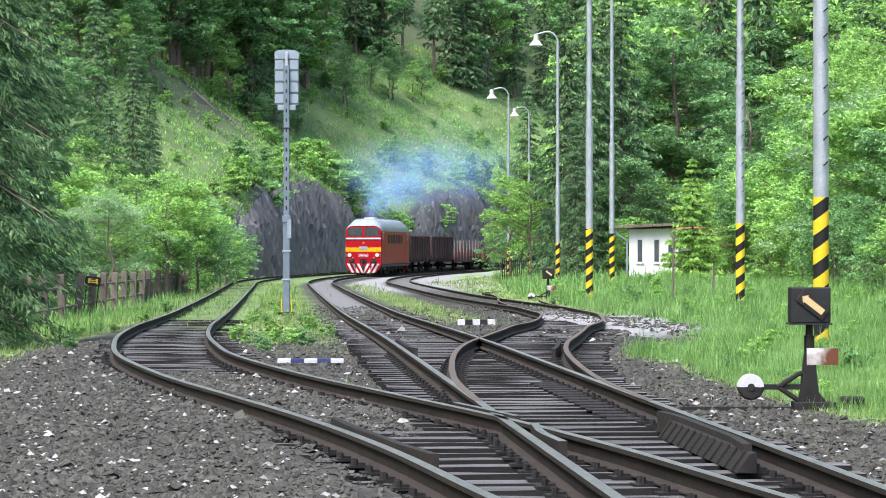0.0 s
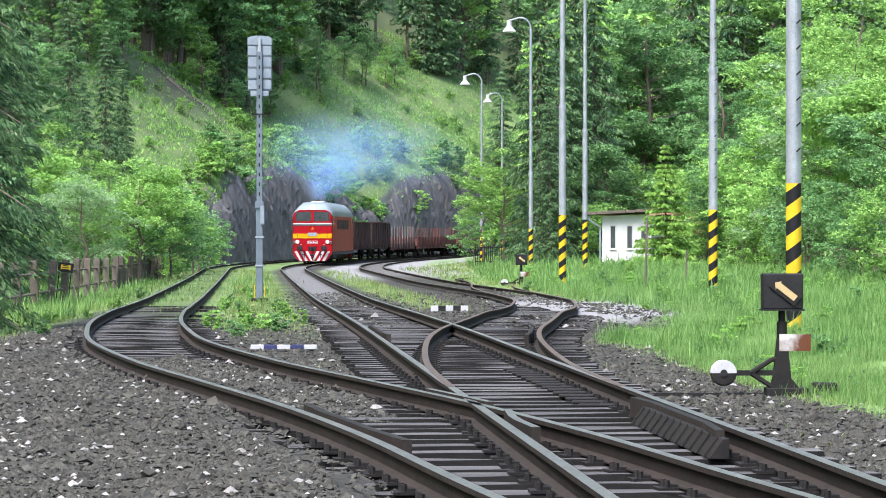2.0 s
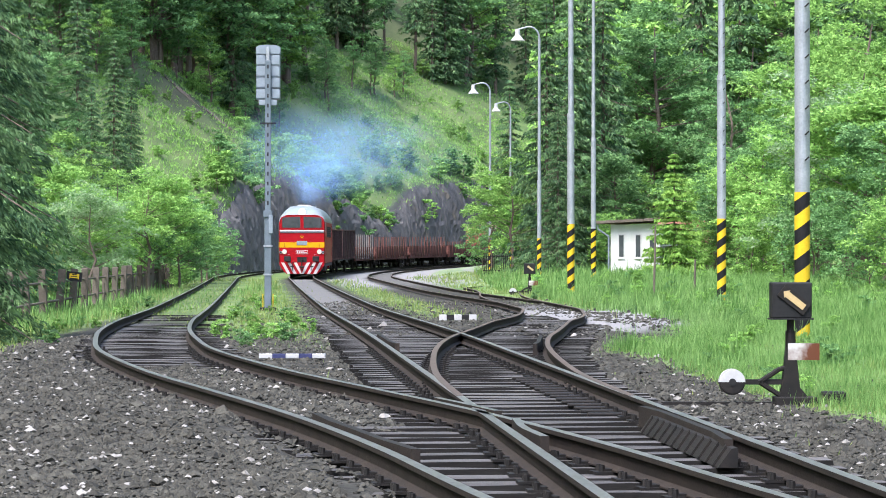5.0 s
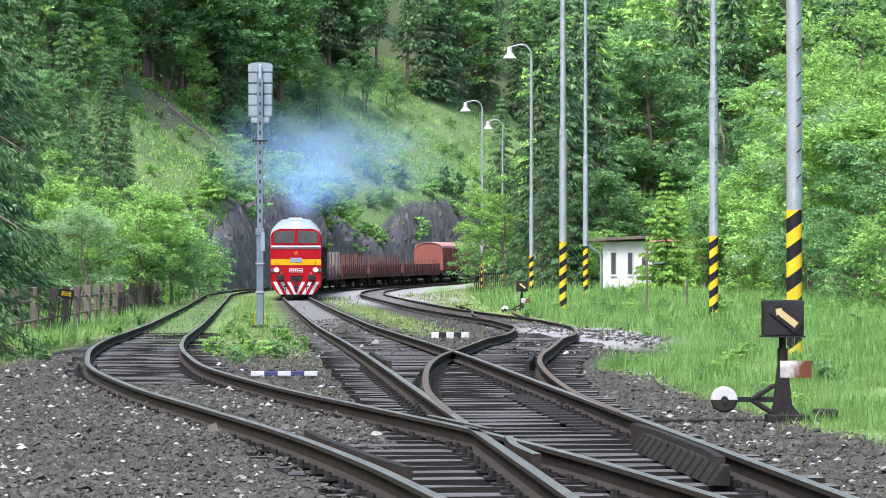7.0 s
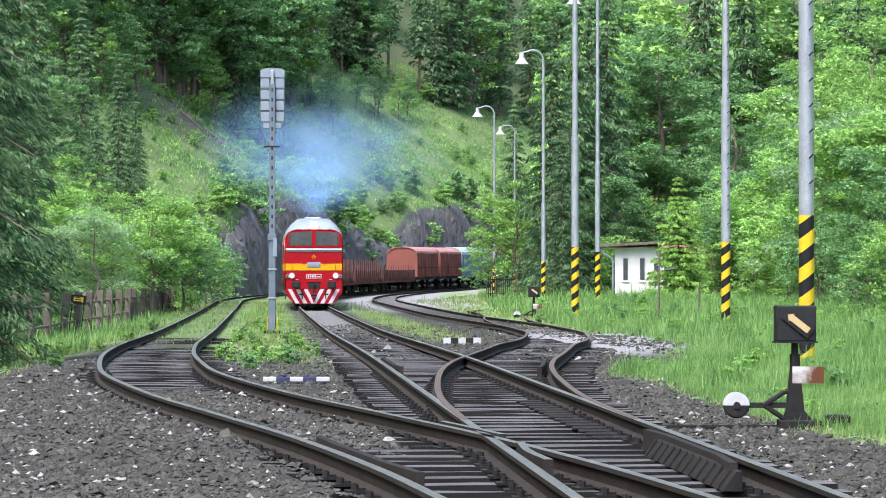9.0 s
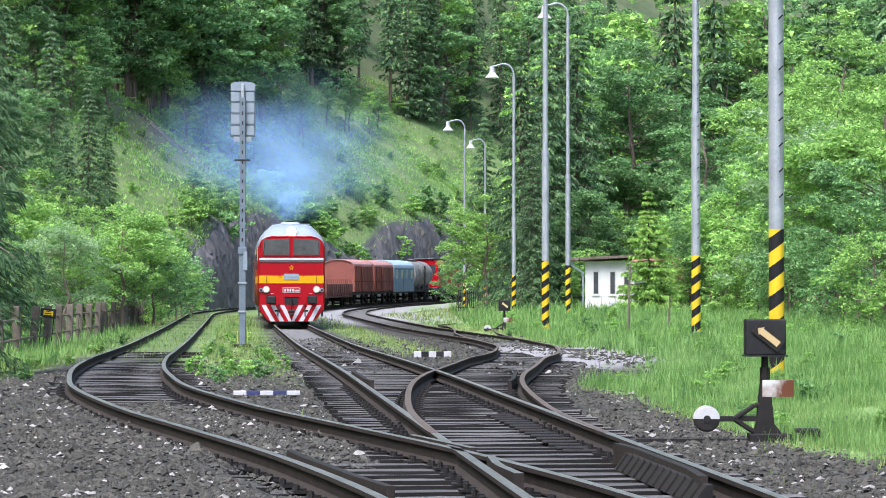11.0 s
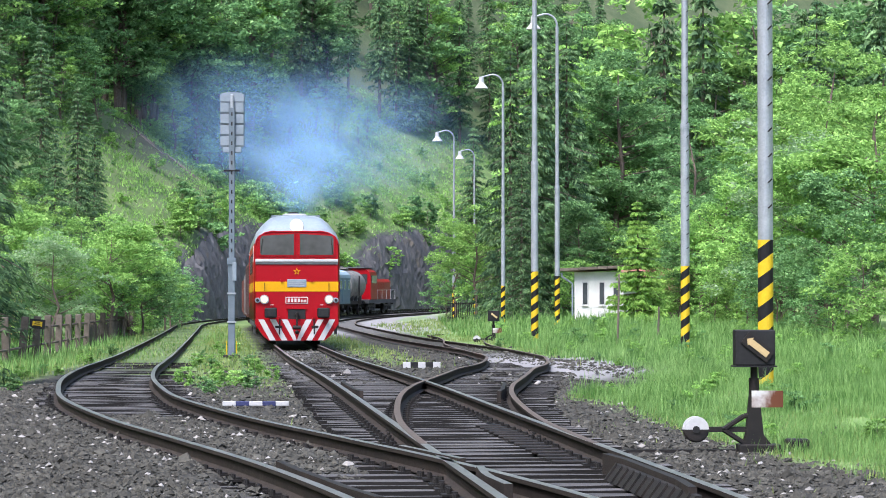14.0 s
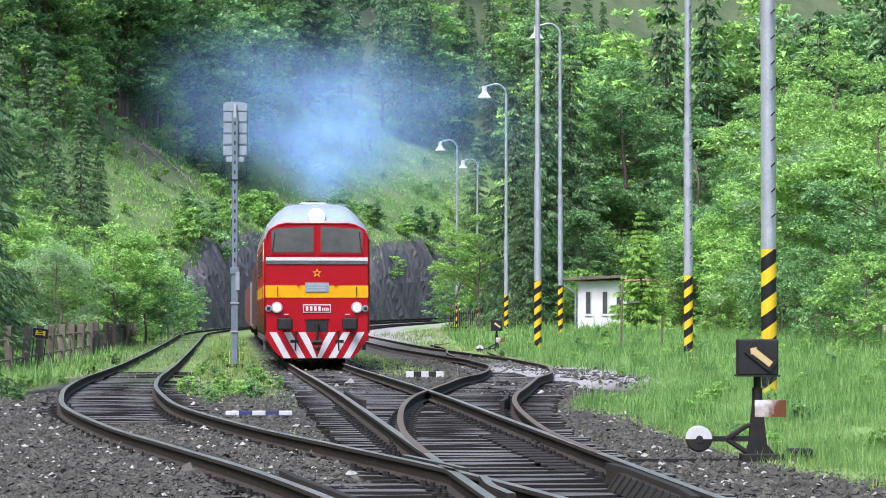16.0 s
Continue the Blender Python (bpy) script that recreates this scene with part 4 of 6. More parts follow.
        for k in range(6):
            g = part("side_grille", box(fresh(), s * 1.48 - 0.01, s * 1.48 + 0.01, 3.6 + 1.5 * k, 4.7 + 1.5 * k, 2.5, 3.2, 0.01), UNDER, t)
            for j in range(5):
                part("slat", box(fresh(), s * 1.492 - 0.008, s * 1.492 + 0.008, 3.65 + 1.5 * k, 4.65 + 1.5 * k, 2.55 + 0.13 * j, 2.59 + 0.13 * j), UNDERGREY, g)
        part("sill_beam", box(fresh(), s * 1.40 - 0.06, s * 1.40 + 0.06, 0.4, L - 0.4, 0.62, 0.80), UNDERGREY, t)
        part("ladder", box(fresh(), s * 1.42 - 0.04, s * 1.42 + 0.04, 1.8, 2.3, 0.35, 0.75), UNDERGREY, t)
    bm = fresh()
    box(bm, -1.15, 1.15, L / 2 - 2.2, L / 2 + 2.2, 0.25, 0.8, 0.08)
    part("fuel_tank", bm, UNDER, t)
    for y in (3.9, L - 3.9):
        bogie(y, t, (-2.1, 0.0, 2.1), UNDERGREY, 0.5)
    hump = fresh()
    prism(hump, [(-0.48, 4.40), (0.48, 4.40), (0.42, 4.57), (0.34, 4.61), (-0.34, 4.61), (-0.42, 4.57)], 3.0, 5.0)
    part("exhaust_hood", hump, LOCOWHITE, t, "raised white exhaust hood on the roof")
    part("exhaust", cyl(fresh(), 0.2, 0.2, (0, 4.0, 4.5), (0, 4.0, 4.68), 14), UNDER, t)
    for y in (1.6, 1.9):
        part("roof_rail", box(fresh(), -0.85, 0.85, y, y + 0.06, 4.36, 4.50), ROOFGREY, t)
    for k in range(4):
        part("roof_hatch", box(fresh(), -0.6, 0.6, 6.0 + 2.2 * k, 7.6 + 2.2 * k, 4.43, 4.53, 0.02), ROOFGREY, t)
    return t


def running_gear(t, L, axles, two_bogies):
    if two_bogies:
        for y in (2.2, L - 2.2):
            bogie(y, t)
    else:
        for y in (L * 0.2, L * 0.8):
            wheelset(y, t)
            for s in (-1, 1):
                bm = fresh()
                box(bm, s * 1.02 - 0.1, s * 1.02 + 0.1, y - 0.14, y + 0.14, 0.3, 0.62, 0.02)
                box(bm, s * 1.02 - 0.04, s * 1.02 + 0.04, y - 0.62, y + 0.62, 0.60, 0.68)
                part("axle_box", bm, UNDER, t)
    buffers(0.02, -1, t)
    buffers(L - 0.02, 1, t)


def open_wagon(L):
    t = thing("open_wagon", "dark brown high-sided open goods wagon", "goods wagon", group="goods train")
    part("underframe", box(fresh(), -1.25, 1.25, 0, L, 0.86, 1.16, 0.02), UNDER, t)
    n = 8
    for s in (-1, 1):
        bm = fresh()
        box(bm, s * 1.36 - 0.02, s * 1.36 + 0.02, 0.05, L - 0.05, 1.16, 3.05)
        side = part("side", bm, DARKBROWN, t)
        for k in range(n + 1):
            y = 0.06 + (L - 0.2) * k / n
            part("stanchion", box(fresh(), s * 1.41 - 0.04, s * 1.41 + 0.04, y, y + 0.09, 0.95, 3.04, 0.008), DARKBROWN, side)
        part("top_rail", box(fresh(), s * 1.38 - 0.06, s * 1.38 + 0.06, 0.0, L, 3.05, 3.15, 0.01), BROWN, t)
    for y in (0.05, L - 0.05):
        part("end", box(fresh(), -1.34, 1.34, y - 0.03, y + 0.03, 1.16, 3.05), DARKBROWN, t)
    running_gear(t, L, 2, False)
    return t


def flat_wagon(L, high, side_mat, label, stake_mat):
    t = thing("flat_wagon", label, "goods wagon", group="goods train")
    part("floor", box(fresh(), -1.35, 1.35, 0, L, 1.0, 1.26, 0.02), BROWN, t)
    n = int(L / 1.3)
    for s in (-1, 1):
        part("sill", box(fresh(), s * 1.3 - 0.05, s * 1.3 + 0.05, 0.1, L - 0.1, 0.72, 1.0, 0.01), BROWN, t)
        for k in range(n):
            y0, y1 = 0.1 + (L - 0.2) * k / n, 0.1 + (L - 0.2) * (k + 1) / n - 0.12
            part("drop_side", box(fresh(), s * 1.36 - 0.025, s * 1.36 + 0.025, y0 + 0.06, y1, 1.26, 1.80, 0.01), side_mat, t)
            part("stake", box(fresh(), s * 1.40 - 0.03, s * 1.40 + 0.03, y0 - 0.028, y0 + 0.028, 0.85, high, 0.006), stake_mat, t)
    for y in (0.06, L - 0.06):
        part("end_board", box(fresh(), -1.34, 1.34, y - 0.03, y + 0.03, 1.26, 1.75), side_mat, t)
        for x in (-0.8, 0.8):
            part("end_stake", box(fresh(), x - 0.04, x + 0.04, y - 0.05, y + 0.05, 1.26, high), stake_mat, t)
    running_gear(t, L, 4, L > 14)
    return t


def van(L, body, roof, label):
    t = thing("van_wagon", label, "goods wagon", group="goods train")
    part("underframe", box(fresh(), -1.25, 1.25, 0, L, 0.86, 1.14, 0.02), UNDER, t)
    arch = [(-1.40, 3.30), (-1.36, 3.46), (-1.10, 3.66), (-0.6, 3.82), (0, 3.88), (0.6, 3.82), (1.10, 3.66), (1.36, 3.46), (1.40, 3.30)]
    bm = fresh()
    prism(bm, [(-1.38, 1.14), (1.38, 1.14)] + [(x * 0.985, z - 0.03) for x, z in reversed(arch)], 0.06, L - 0.06)
    part("body", bm, body, t)
    bm = fresh()
    prism(bm, arch + [(x * 0.96, z - 0.06) for x, z in reversed(arch)], -0.02, L + 0.02)
    part("roof", bm, roof, t)
    for s in (-1, 1):
        for k in range(11):
            y = 0.08 + (L - 0.26) * k / 10
            part("rib", box(fresh(), s * 1.405 - 0.03, s * 1.405 + 0.03, y, y + 0.08, 1.1, 3.32, 0.006), body, t)
        d = part("door", box(fresh(), s * 1.45 - 0.03, s * 1.45 + 0.03, L / 2 - 1.25, L / 2 + 1.25, 1.16, 3.2, 0.01), body, t)
        for k in range(3):
            part("brace", box(fresh(), s * 1.49 - 0.02, s * 1.49 + 0.02, L / 2 - 1.2 + 1.15 * k, L / 2 - 1.1 + 1.15 * k, 1.18, 3.18), body, d)
        part("door_track", box(fresh(), s * 1.46 - 0.05, s * 1.46 + 0.05, L / 2 - 1.3, L / 2 + 3.2, 3.22, 3.30), roof, t)
        part("lower_rail", box(fresh(), s * 1.47 - 0.04, s * 1.47 + 0.04, 0.2, L - 0.2, 1.96, 2.02), UNDER, t)
    running_gear(t, L, 2, False)
    return t


def service_van(L):
    t = thing("van_wagon", "blue grey service van with pale rounded roof and windows", "goods wagon", group="goods train")
    part("underframe", box(fresh(), -1.25, 1.25, 0, L, 0.86, 1.14, 0.02), UNDER, t)
    arch = [(-1.42, 3.20), (-1.36, 3.45), (-1.10, 3.70), (-0.6, 3.88), (0, 3.94), (0.6, 3.88), (1.10, 3.70), (1.36, 3.45), (1.42, 3.20)]
    bm = fresh()
    prism(bm, [(-1.4, 1.0), (1.4, 1.0)] + [(x * 0.985, z - 0.03) for x, z in reversed(arch)], 0.06, L - 0.06)
    part("body", bm, BLUEGREY, t)
    bm = fresh()
    prism(bm, arch + [(x * 0.96, z - 0.06) for x, z in reversed(arch)], -0.05, L + 0.05)
    part("roof", bm, BLUEROOF, t)
    for s in (-1, 1):
        for k in range(4):
            y = 0.8 + (L - 2.2) * k / 3
            w = part("window", box(fresh(), s * 1.41 - 0.02, s * 1.41 + 0.02, y - 0.05, y + 0.65, 2.2, 3.0, 0.01), BLUEROOF, t)
            part("pane", box(fresh(), s * 1.425 - 0.012, s * 1.425 + 0.012, y, y + 0.6, 2.26, 2.94), CABGLASS, w)
        part("door", box(fresh(), s * 1.42 - 0.02, s * 1.42 + 0.02, L / 2 - 0.5, L / 2 + 0.5, 1.1, 3.15, 0.01), BLUEGREY, t)
    running_gear(t, L, 2, False)
    return t


def tank_wagon(L):
    t = thing("tank_wagon", "stained grey cylindrical tank wagon", "goods wagon", group="goods train")
    part("underframe", box(fresh(), -0.9, 0.9, 0, L, 0.9, 1.2, 0.02), UNDER, t)
    bm = fresh()
    z, r = 2.55, 1.32
    cyl(bm, r, r, (0, 0.6, z), (0, L - 0.6, z), 36)
    for y, s in ((0.6, -1), (L - 0.6, 1)):
        cyl(bm, r, r * 0.8, (0, y, z), (0, y + s * 0.16, z), 36)
        cyl(bm, r * 0.8, r * 0.3, (0, y + s * 0.16, z), (0, y + s * 0.28, z), 36)
    part("tank", bm, TANK, t)
    for k in range(4):
        y = 1.2 + (L - 2.4) * k / 3
        part("strap", cyl(fresh(), r + 0.02, r + 0.02, (0, y, z), (0, y + 0.12, z), 36), TANK, t)
        part("saddle", box(fresh(), -1.0, 1.0, y - 0.1, y + 0.22, 1.2, 1.75), UNDERGREY, t)
    part("dome", cyl(fresh(), 0.38, 0.36, (0, L / 2, 3.8), (0, L / 2, 4.08), 18), TANK, t)
    part("catwalk", box(fresh(), -0.35, 0.35, L / 2 - 1.6, L / 2 + 1.6, 3.95, 3.99), UNDER, t)
    for s in (-1, 1):
        part("ladder", box(fresh(), s * 1.35 - 0.03, s * 1.35 + 0.03, L / 2 - 0.2, L / 2 + 0.2, 1.0, 3.4), UNDER, t)
    running_gear(t, L, 2, False)
    return t


def tail_engine(L):
    t = thing("shunting_locomotive", "red hood-type shunting locomotive with grey frame at the train's end", "locomotive", group="goods train")
    part("frame", box(fresh(), -1.4, 1.4, 0, L, 0.95, 1.30, 0.03), UNDERGREY, t)
    bm = fresh()
    prism(bm, [(-1.42, 1.3), (1.42, 1.3), (1.42, 3.15), (1.30, 3.75), (0.8, 4.12), (-0.8, 4.12), (-1.30, 3.75), (-1.42, 3.15)], 0.5, 3.6)
    cab = part("cab", bm, RED, t)
    for s in (-1, 1):
        part("side_window", box(fresh(), s * 1.40 - 0.05, s * 1.40 + 0.05, 0.9, 3.2, 2.75, 3.45, 0.01), CABGLASS, cab)
        part("front_window", box(fresh(), s * 0.7 - 0.42, s * 0.7 + 0.42, 0.47, 0.52, 2.7, 3.55), CABGLASS, cab)
        part("rear_window", box(fresh(), s * 0.95 - 0.3, s * 0.95 + 0.3, 3.58, 3.63, 2.7, 3.55), CABGLASS, cab)
        part("railing", box(fresh(), s * 1.38 - 0.02, s * 1.38 + 0.02, 3.7, L - 0.3, 2.12, 2.16), LOCOWHITE, t)
        for k in range(5):
            y = 4.0 + (L - 4.6) * k / 4
            part("railing_post", cyl(fresh(), 0.02, 0.02, (s * 1.38, y, 1.3), (s * 1.38, y, 2.14), 6), LOCOWHITE, t)
    part("roof", box(fresh(), -1.0, 1.0, 0.35, 3.75, 4.08, 4.18, 0.03), UNDERGREY, t)
    bm = fresh()
    prism(bm, [(-0.95, 1.3), (0.95, 1.3), (0.95, 2.9), (0.75, 3.15), (-0.75, 3.15), (-0.95, 2.9)], 3.6, L - 0.6)
    part("long_hood", bm, RED, t)
    for k in range(5):
        part("hood_door", box(fresh(), 0.94, 0.965, 3.9 + 1.3 * k, 5.0 + 1.3 * k, 1.45, 2.8, 0.01), RED, t)
    part("hood_stripe", box(fresh(), -0.97, 0.97, L - 0.62, L - 0.57, 1.9, 2.2), LOCOWHITE, t)
    for y in (2.6, L - 2.6):
        bogie(y, t, (-1.2, 1.2), UNDERGREY, 0.5)
    buffers(0.02, -1, t)
    buffers(L - 0.02, 1, t)
    return t


STAKEPALE = mat("pale grey stakes", (0.14, 0.13, 0.125), (0.09, 0.085, 0.08), 0.8, 0, 3, 20, 0.1)
TRAIN, back = [], 0.0
for made, ln in ((locomotive(), 17.6), (open_wagon(10.1), 11.0), (open_wagon(10.1), 11.0),
                 (flat_wagon(11.9, 2.8, PINKBROWN, "red brown flat wagon with tall pale stakes", STAKEPALE), 13.0),
                 (flat_wagon(17.4, 2.65, BROWN, "long rusty brown flat wagon with low sides and stakes", BROWN), 18.4),
                 (flat_wagon(17.4, 2.65, BROWN, "long rusty brown flat wagon with low sides and stakes", BROWN), 18.4),
                 (flat_wagon(17.4, 2.2, BROWN, "long rusty brown flat wagon with low sides and stakes", BROWN), 18.2),
                 (van(10.1, PINKBROWN, PALEROOF, "faded red brown covered van with pale rounded roof"), 11.1),
                 (van(9.3, PINKBROWN, PALEROOF, "faded red brown covered van with sliding door"), 9.9),
                 (service_van(9.2), 9.9), (tank_wagon(8.6), 9.4), (tail_engine(13.0), 13.9)):
    TRAIN.append((made, back, ln))
    back += ln


# ---- exhaust smoke ----
def smoke_mat(seed, strength):
    m = bpy.data.materials.new("blue diesel smoke")
    m.use_nodes = True
    n, l = m.node_tree.nodes, m.node_tree.links
    n.remove(n["Principled BSDF"])
    tc, sp, ln, mr, nz, mr2, mu, mu2 = (n.new("ShaderNode" + k) for k in ("TexCoord", "VectorMath", "VectorMath", "MapRange", "TexNoise", "MapRange", "Math", "Math"))
    sp.operation, ln.operation, mu.operation, mu2.operation = "MULTIPLY", "LENGTH", "MULTIPLY", "MULTIPLY"
    sp.inputs[1].default_value = (1, 0, 1)
    l.new(tc.outputs["Object"], sp.inputs[0])
    l.new(sp.outputs[0], ln.inputs[0])
    mr.interpolation_type = "SMOOTHERSTEP"
    mr.inputs[1].default_value, mr.inputs[2].default_value, mr.inputs[3].default_value, mr.inputs[4].default_value = 0.05, 0.95, 1.0, 0.0
    l.new(ln.outputs["Value"], mr.inputs[0])
    nz.noise_dimensions = "4D"
    nz.inputs["W"].default_value = seed
    nz.inputs["Scale"].default_value, nz.inputs["Detail"].default_value, nz.inputs["Distortion"].default_value = 1.5, 6.0, 0.8
    l.new(tc.outputs["Object"], nz.inputs["Vector"])
    mr2.inputs[1].default_value, mr2.inputs[2].default_value = 0.28, 0.68
    l.new(nz.outputs[0], mr2.inputs[0])
    l.new(mr.outputs[0], mu.inputs[0])
    l.new(mr2.outputs[0], mu.inputs[1])
    l.new(mu.outputs[0], mu2.inputs[0])
    mu2.inputs[1].default_value = strength
    tr, df, mx = n.new("ShaderNodeBsdfTransparent"), n.new("ShaderNodeBsdfTranslucent"), n.new("ShaderNodeMixShader")
    d2, ms = n.new("ShaderNodeBsdfDiffuse"), n.new("ShaderNodeMixShader")
    for s in (df, d2):
        s.inputs[0].default_value = (0.36, 0.59, 1.0, 1)
    l.new(df.outputs[0], ms.inputs[1])
    l.new(d2.outputs[0], ms.inputs[2])
    l.new(mu2.outputs[0], mx.inputs[0])
    l.new(tr.outputs[0], mx.inputs[1])
    l.new(ms.outputs[0], mx.inputs[2])
    l.new(mx.outputs[0], n["Material Output"].inputs[0])
    return m


PUFFS = [(0.1, 4.6, 5.4, 1.1, 1.2, 0.42), (0.3, 8, 6.2, 2.4, 2.0, 0.34), (0.6, 14, 7.2, 4.0, 2.8, 0.30), (0.2, 21, 8.3, 5.8, 3.8, 0.27),
         (2.2, 28, 9.0, 6.6, 4.3, 0.26), (-2.6, 24, 9.2, 6.0, 4.0, 0.20), (1.0, 36, 10.6, 9.0, 5.0, 0.20), (4.0, 44, 9.4, 8.5, 4.6, 0.18)]
SMOKE = thing("exhaust_smoke", "thin blue haze of diesel exhaust drifting over the train", "smoke")
for k, (x, y, z, rx, rz, s) in enumerate(PUFFS):
    bm = fresh()
    bmesh.ops.create_uvsphere(bm, u_segments=32, v_segments=16, radius=1.0)
    bmesh.ops.delete(bm, geom=[v for v in bm.verts if v.co.y > 0.02], context="VERTS")
    for v in bm.verts:
        v.co += v.co * 0.12 * noise.noise(v.co * 1.7 + Vector((k, 0, 0)))
    puff = link("puff", bm, smoke_mat(k * 3.1, s), SMOKE, "", True)
    puff.matrix_basis = Matrix.LocRotScale((x, y, z), None, (rx, 0.5, rz))
    puff.visible_shadow = False

# ---- trees ----
def cards(rng, centres, size, flat=0.0, slim=0.6):
    """Leaves: small pointed blades of their own at the centres, turned at random; flat 0 to 1 lays them level."""
    c = np.asarray(centres, float)
    n = len(c)
    u = rng.normal(size=(n, 3))
    u[:, 2] *= 1 - flat
    u /= np.linalg.norm(u, axis=1)[:, None] + 1e-9
    w = rng.normal(size=(n, 3))
    w[:, 2] *= 1 - flat
    v = np.cross(u, w)
    v = np.cross(v, u)
    v /= np.linalg.norm(v, axis=1)[:, None] + 1e-9
    s = size * rng.uniform(0.6, 1.4, (n, 1))
    q = np.stack([c - u * s * 0.8 - v * s * slim, c - u * s * 0.5 + v * s * slim, c + u * s], 1).reshape(-1, 3)
    return q, np.arange(3 * n).reshape(-1, 3)


def limbs(bm, rng, height, spread, count, r, low=0.25):
    """A tapered trunk with limbs; returns the limbs' ends."""
    ends, prev = [], Vector((0, 0, -0.3))
    steps = 5
    pts = [prev]
    for k in range(1, steps + 1):
        pts.append(Vector((rng.normal() * 0.03 * height * 0.5, rng.normal() * 0.03 * height * 0.5, height * 0.85 * k / steps)))
    for k in range(steps):
        cyl(bm, r * (1 - 0.17 * k), r * (1 - 0.17 * (k + 1)), pts[k], pts[k + 1], 7)
    for _ in range(count):
        k = rng.uniform(low, 0.95)
        i = min(steps - 1, int(k * steps))
        base = pts[i].lerp(pts[i + 1], k * steps - i)
        a = rng.uniform(0, 2 * math.pi)
        d = spread * math.sqrt(max(0.05, 1 - (1.7 * (k - 0.5)) ** 2)) * rng.uniform(0.55, 0.95)
        end = base + Vector((math.cos(a) * d, math.sin(a) * d, rng.uniform(0.15, 0.6) * d))
        cyl(bm, r * 0.35 * (1.1 - k), r * 0.06, base, end, 5)
        ends.append((base, end))
    return ends


def broadleaf(name, seed, height, spread, leaves, size, material, low=0.2, count=34):
    """A leafy tree: limbs that carry level pads of leaves, with gaps between the pads."""
    rng = np.random.default_rng(seed)
    tree = thing(name, "", "tree")
    bm = fresh()
    ends = limbs(bm, rng, height, spread, count, height * 0.016, low)
    part("trunk", bm, BARK, tree)
    blobs = []
    for base, end in ends:
        for t in (0.62, 1.0):
            p = base.lerp(end, t)
            blobs.append((p.x, p.y, p.z, spread * rng.uniform(0.13, 0.27)))
            if t > 0.8:
                q = spread * 0.2
                blobs.append((p.x + rng.normal() * q, p.y + rng.normal() * q, p.z + rng.normal() * q, spread * rng.uniform(0.08, 0.17)))
    blobs.append((0, 0, height * 0.9, spread * 0.32))
    blobs = np.array(blobs)
    w = blobs[:, 3] ** 2
    pick = blobs[rng.choice(len(blobs), leaves, p=w / w.sum())]
    d = rng.normal(size=(leaves, 3))
    d /= np.linalg.norm(d, axis=1)[:, None]
    d[:, 2] = np.where(rng.random(leaves) < 0.6, np.abs(d[:, 2]), d[:, 2])
    rad = rng.uniform(0.3, 1.0, (leaves, 1)) ** 0.5 * rng.uniform(0.85, 1.22, (leaves, 1))
    c = pick[:, :3] + d * rad * pick[:, 3:] * np.array([1, 1, 0.5])
    c[:, 2] = np.maximum(c[:, 2], 0.05)
    q, f = cards(rng, c, size, 0.5, 0.5)
    raw("crown", q, f, material, tree)
    return tree


def spruce(name, seed, height, spread, whorls, per, size, material, bare=0.05, droop=0.4, slim=0.2):
    """A spruce: boughs in whorls that sag and lift at the tip, hung with drooping twigs of needles."""
    rng = np.random.default_rng(seed)
    tree = thing(name, "", "tree")
    bm = fresh()
    cyl(bm, height * 0.012, 0.02, (0, 0, -0.3), (0, 0, height * 0.98), 7)
    cs, us = [], []
    for k in range(whorls):
        t = bare + (0.99 - bare) * (k + rng.uniform(0, 0.6)) / whorls
        length = spread * (1 - t) ** 0.75 * rng.uniform(0.75, 1.1) + 0.02 * height * 0.6
        turn = rng.uniform(0, 6.28)
        for b in range(7):
            a = turn + 6.283 * b / 7 + rng.normal() * 0.2
            ln = length * rng.uniform(0.65, 1.12)
            out, side = np.array([math.cos(a), math.sin(a), 0]), np.array([-math.sin(a), math.cos(a), 0])
            if b < 3:
                cyl(bm, 0.03, 0.008, (0, 0, t * height), tuple(out * ln * 0.9 + np.array([0, 0, t * height - droop * ln * 0.75])), 4)
            n = max(4, int(per * (0.25 + 0.75 * ln / spread)))
            s = rng.uniform(0.05, 1.0, n) ** 0.7
            lat = rng.normal(size=n) * 0.26 * ln * (1.12 - s)
            z = t * height - droop * ln * s ** 1.3 + 0.18 * droop * ln * s ** 4 - np.abs(lat) * 0.35 - rng.random(n) * 0.10 * ln
            cs.append(out * (ln * s)[:, None] + side * lat[:, None] + np.stack([0 * z, 0 * z, z], 1))
            us.append(out * rng.uniform(0.2, 1.0, (n, 1)) + side * (np.sign(lat) * rng.uniform(0.1, 0.8, n))[:, None] - np.array([0, 0, 1]) * rng.uniform(0.1, 1.1, (n, 1)))
    part("trunk", bm, BARK, tree)
    c, u = np.concatenate(cs), np.concatenate(us)
    u /= np.linalg.norm(u, axis=1)[:, None]
    v = np.cross(u, rng.normal(size=u.shape))
    v /= np.linalg.norm(v, axis=1)[:, None] + 1e-9
    s = size * rng.uniform(0.6, 1.4, (len(c), 1))
    q = np.stack([c - u * s * 0.8 - v * s * slim, c - u * s * 0.5 + v * s * slim, c + u * s], 1).reshape(-1, 3)
    raw("crown", q, np.arange(len(q)).reshape(-1, 3), material, tree)
    return tree


def plant(src, x, y, h, turn, label, group, category="tree", z=None):
    k = h / src["tall"]
    o = copy_thing(src, Matrix.Identity(4))
    o.matrix_basis = Matrix.LocRotScale((x, y, (ground_z(x, y) if z is None else z) - 0.05), Euler((0, 0, turn)), (k, k, k))
    del o["tall"]
    if category == "weed":
        o.name = "weed"
    return tagged(o, label, category, group)


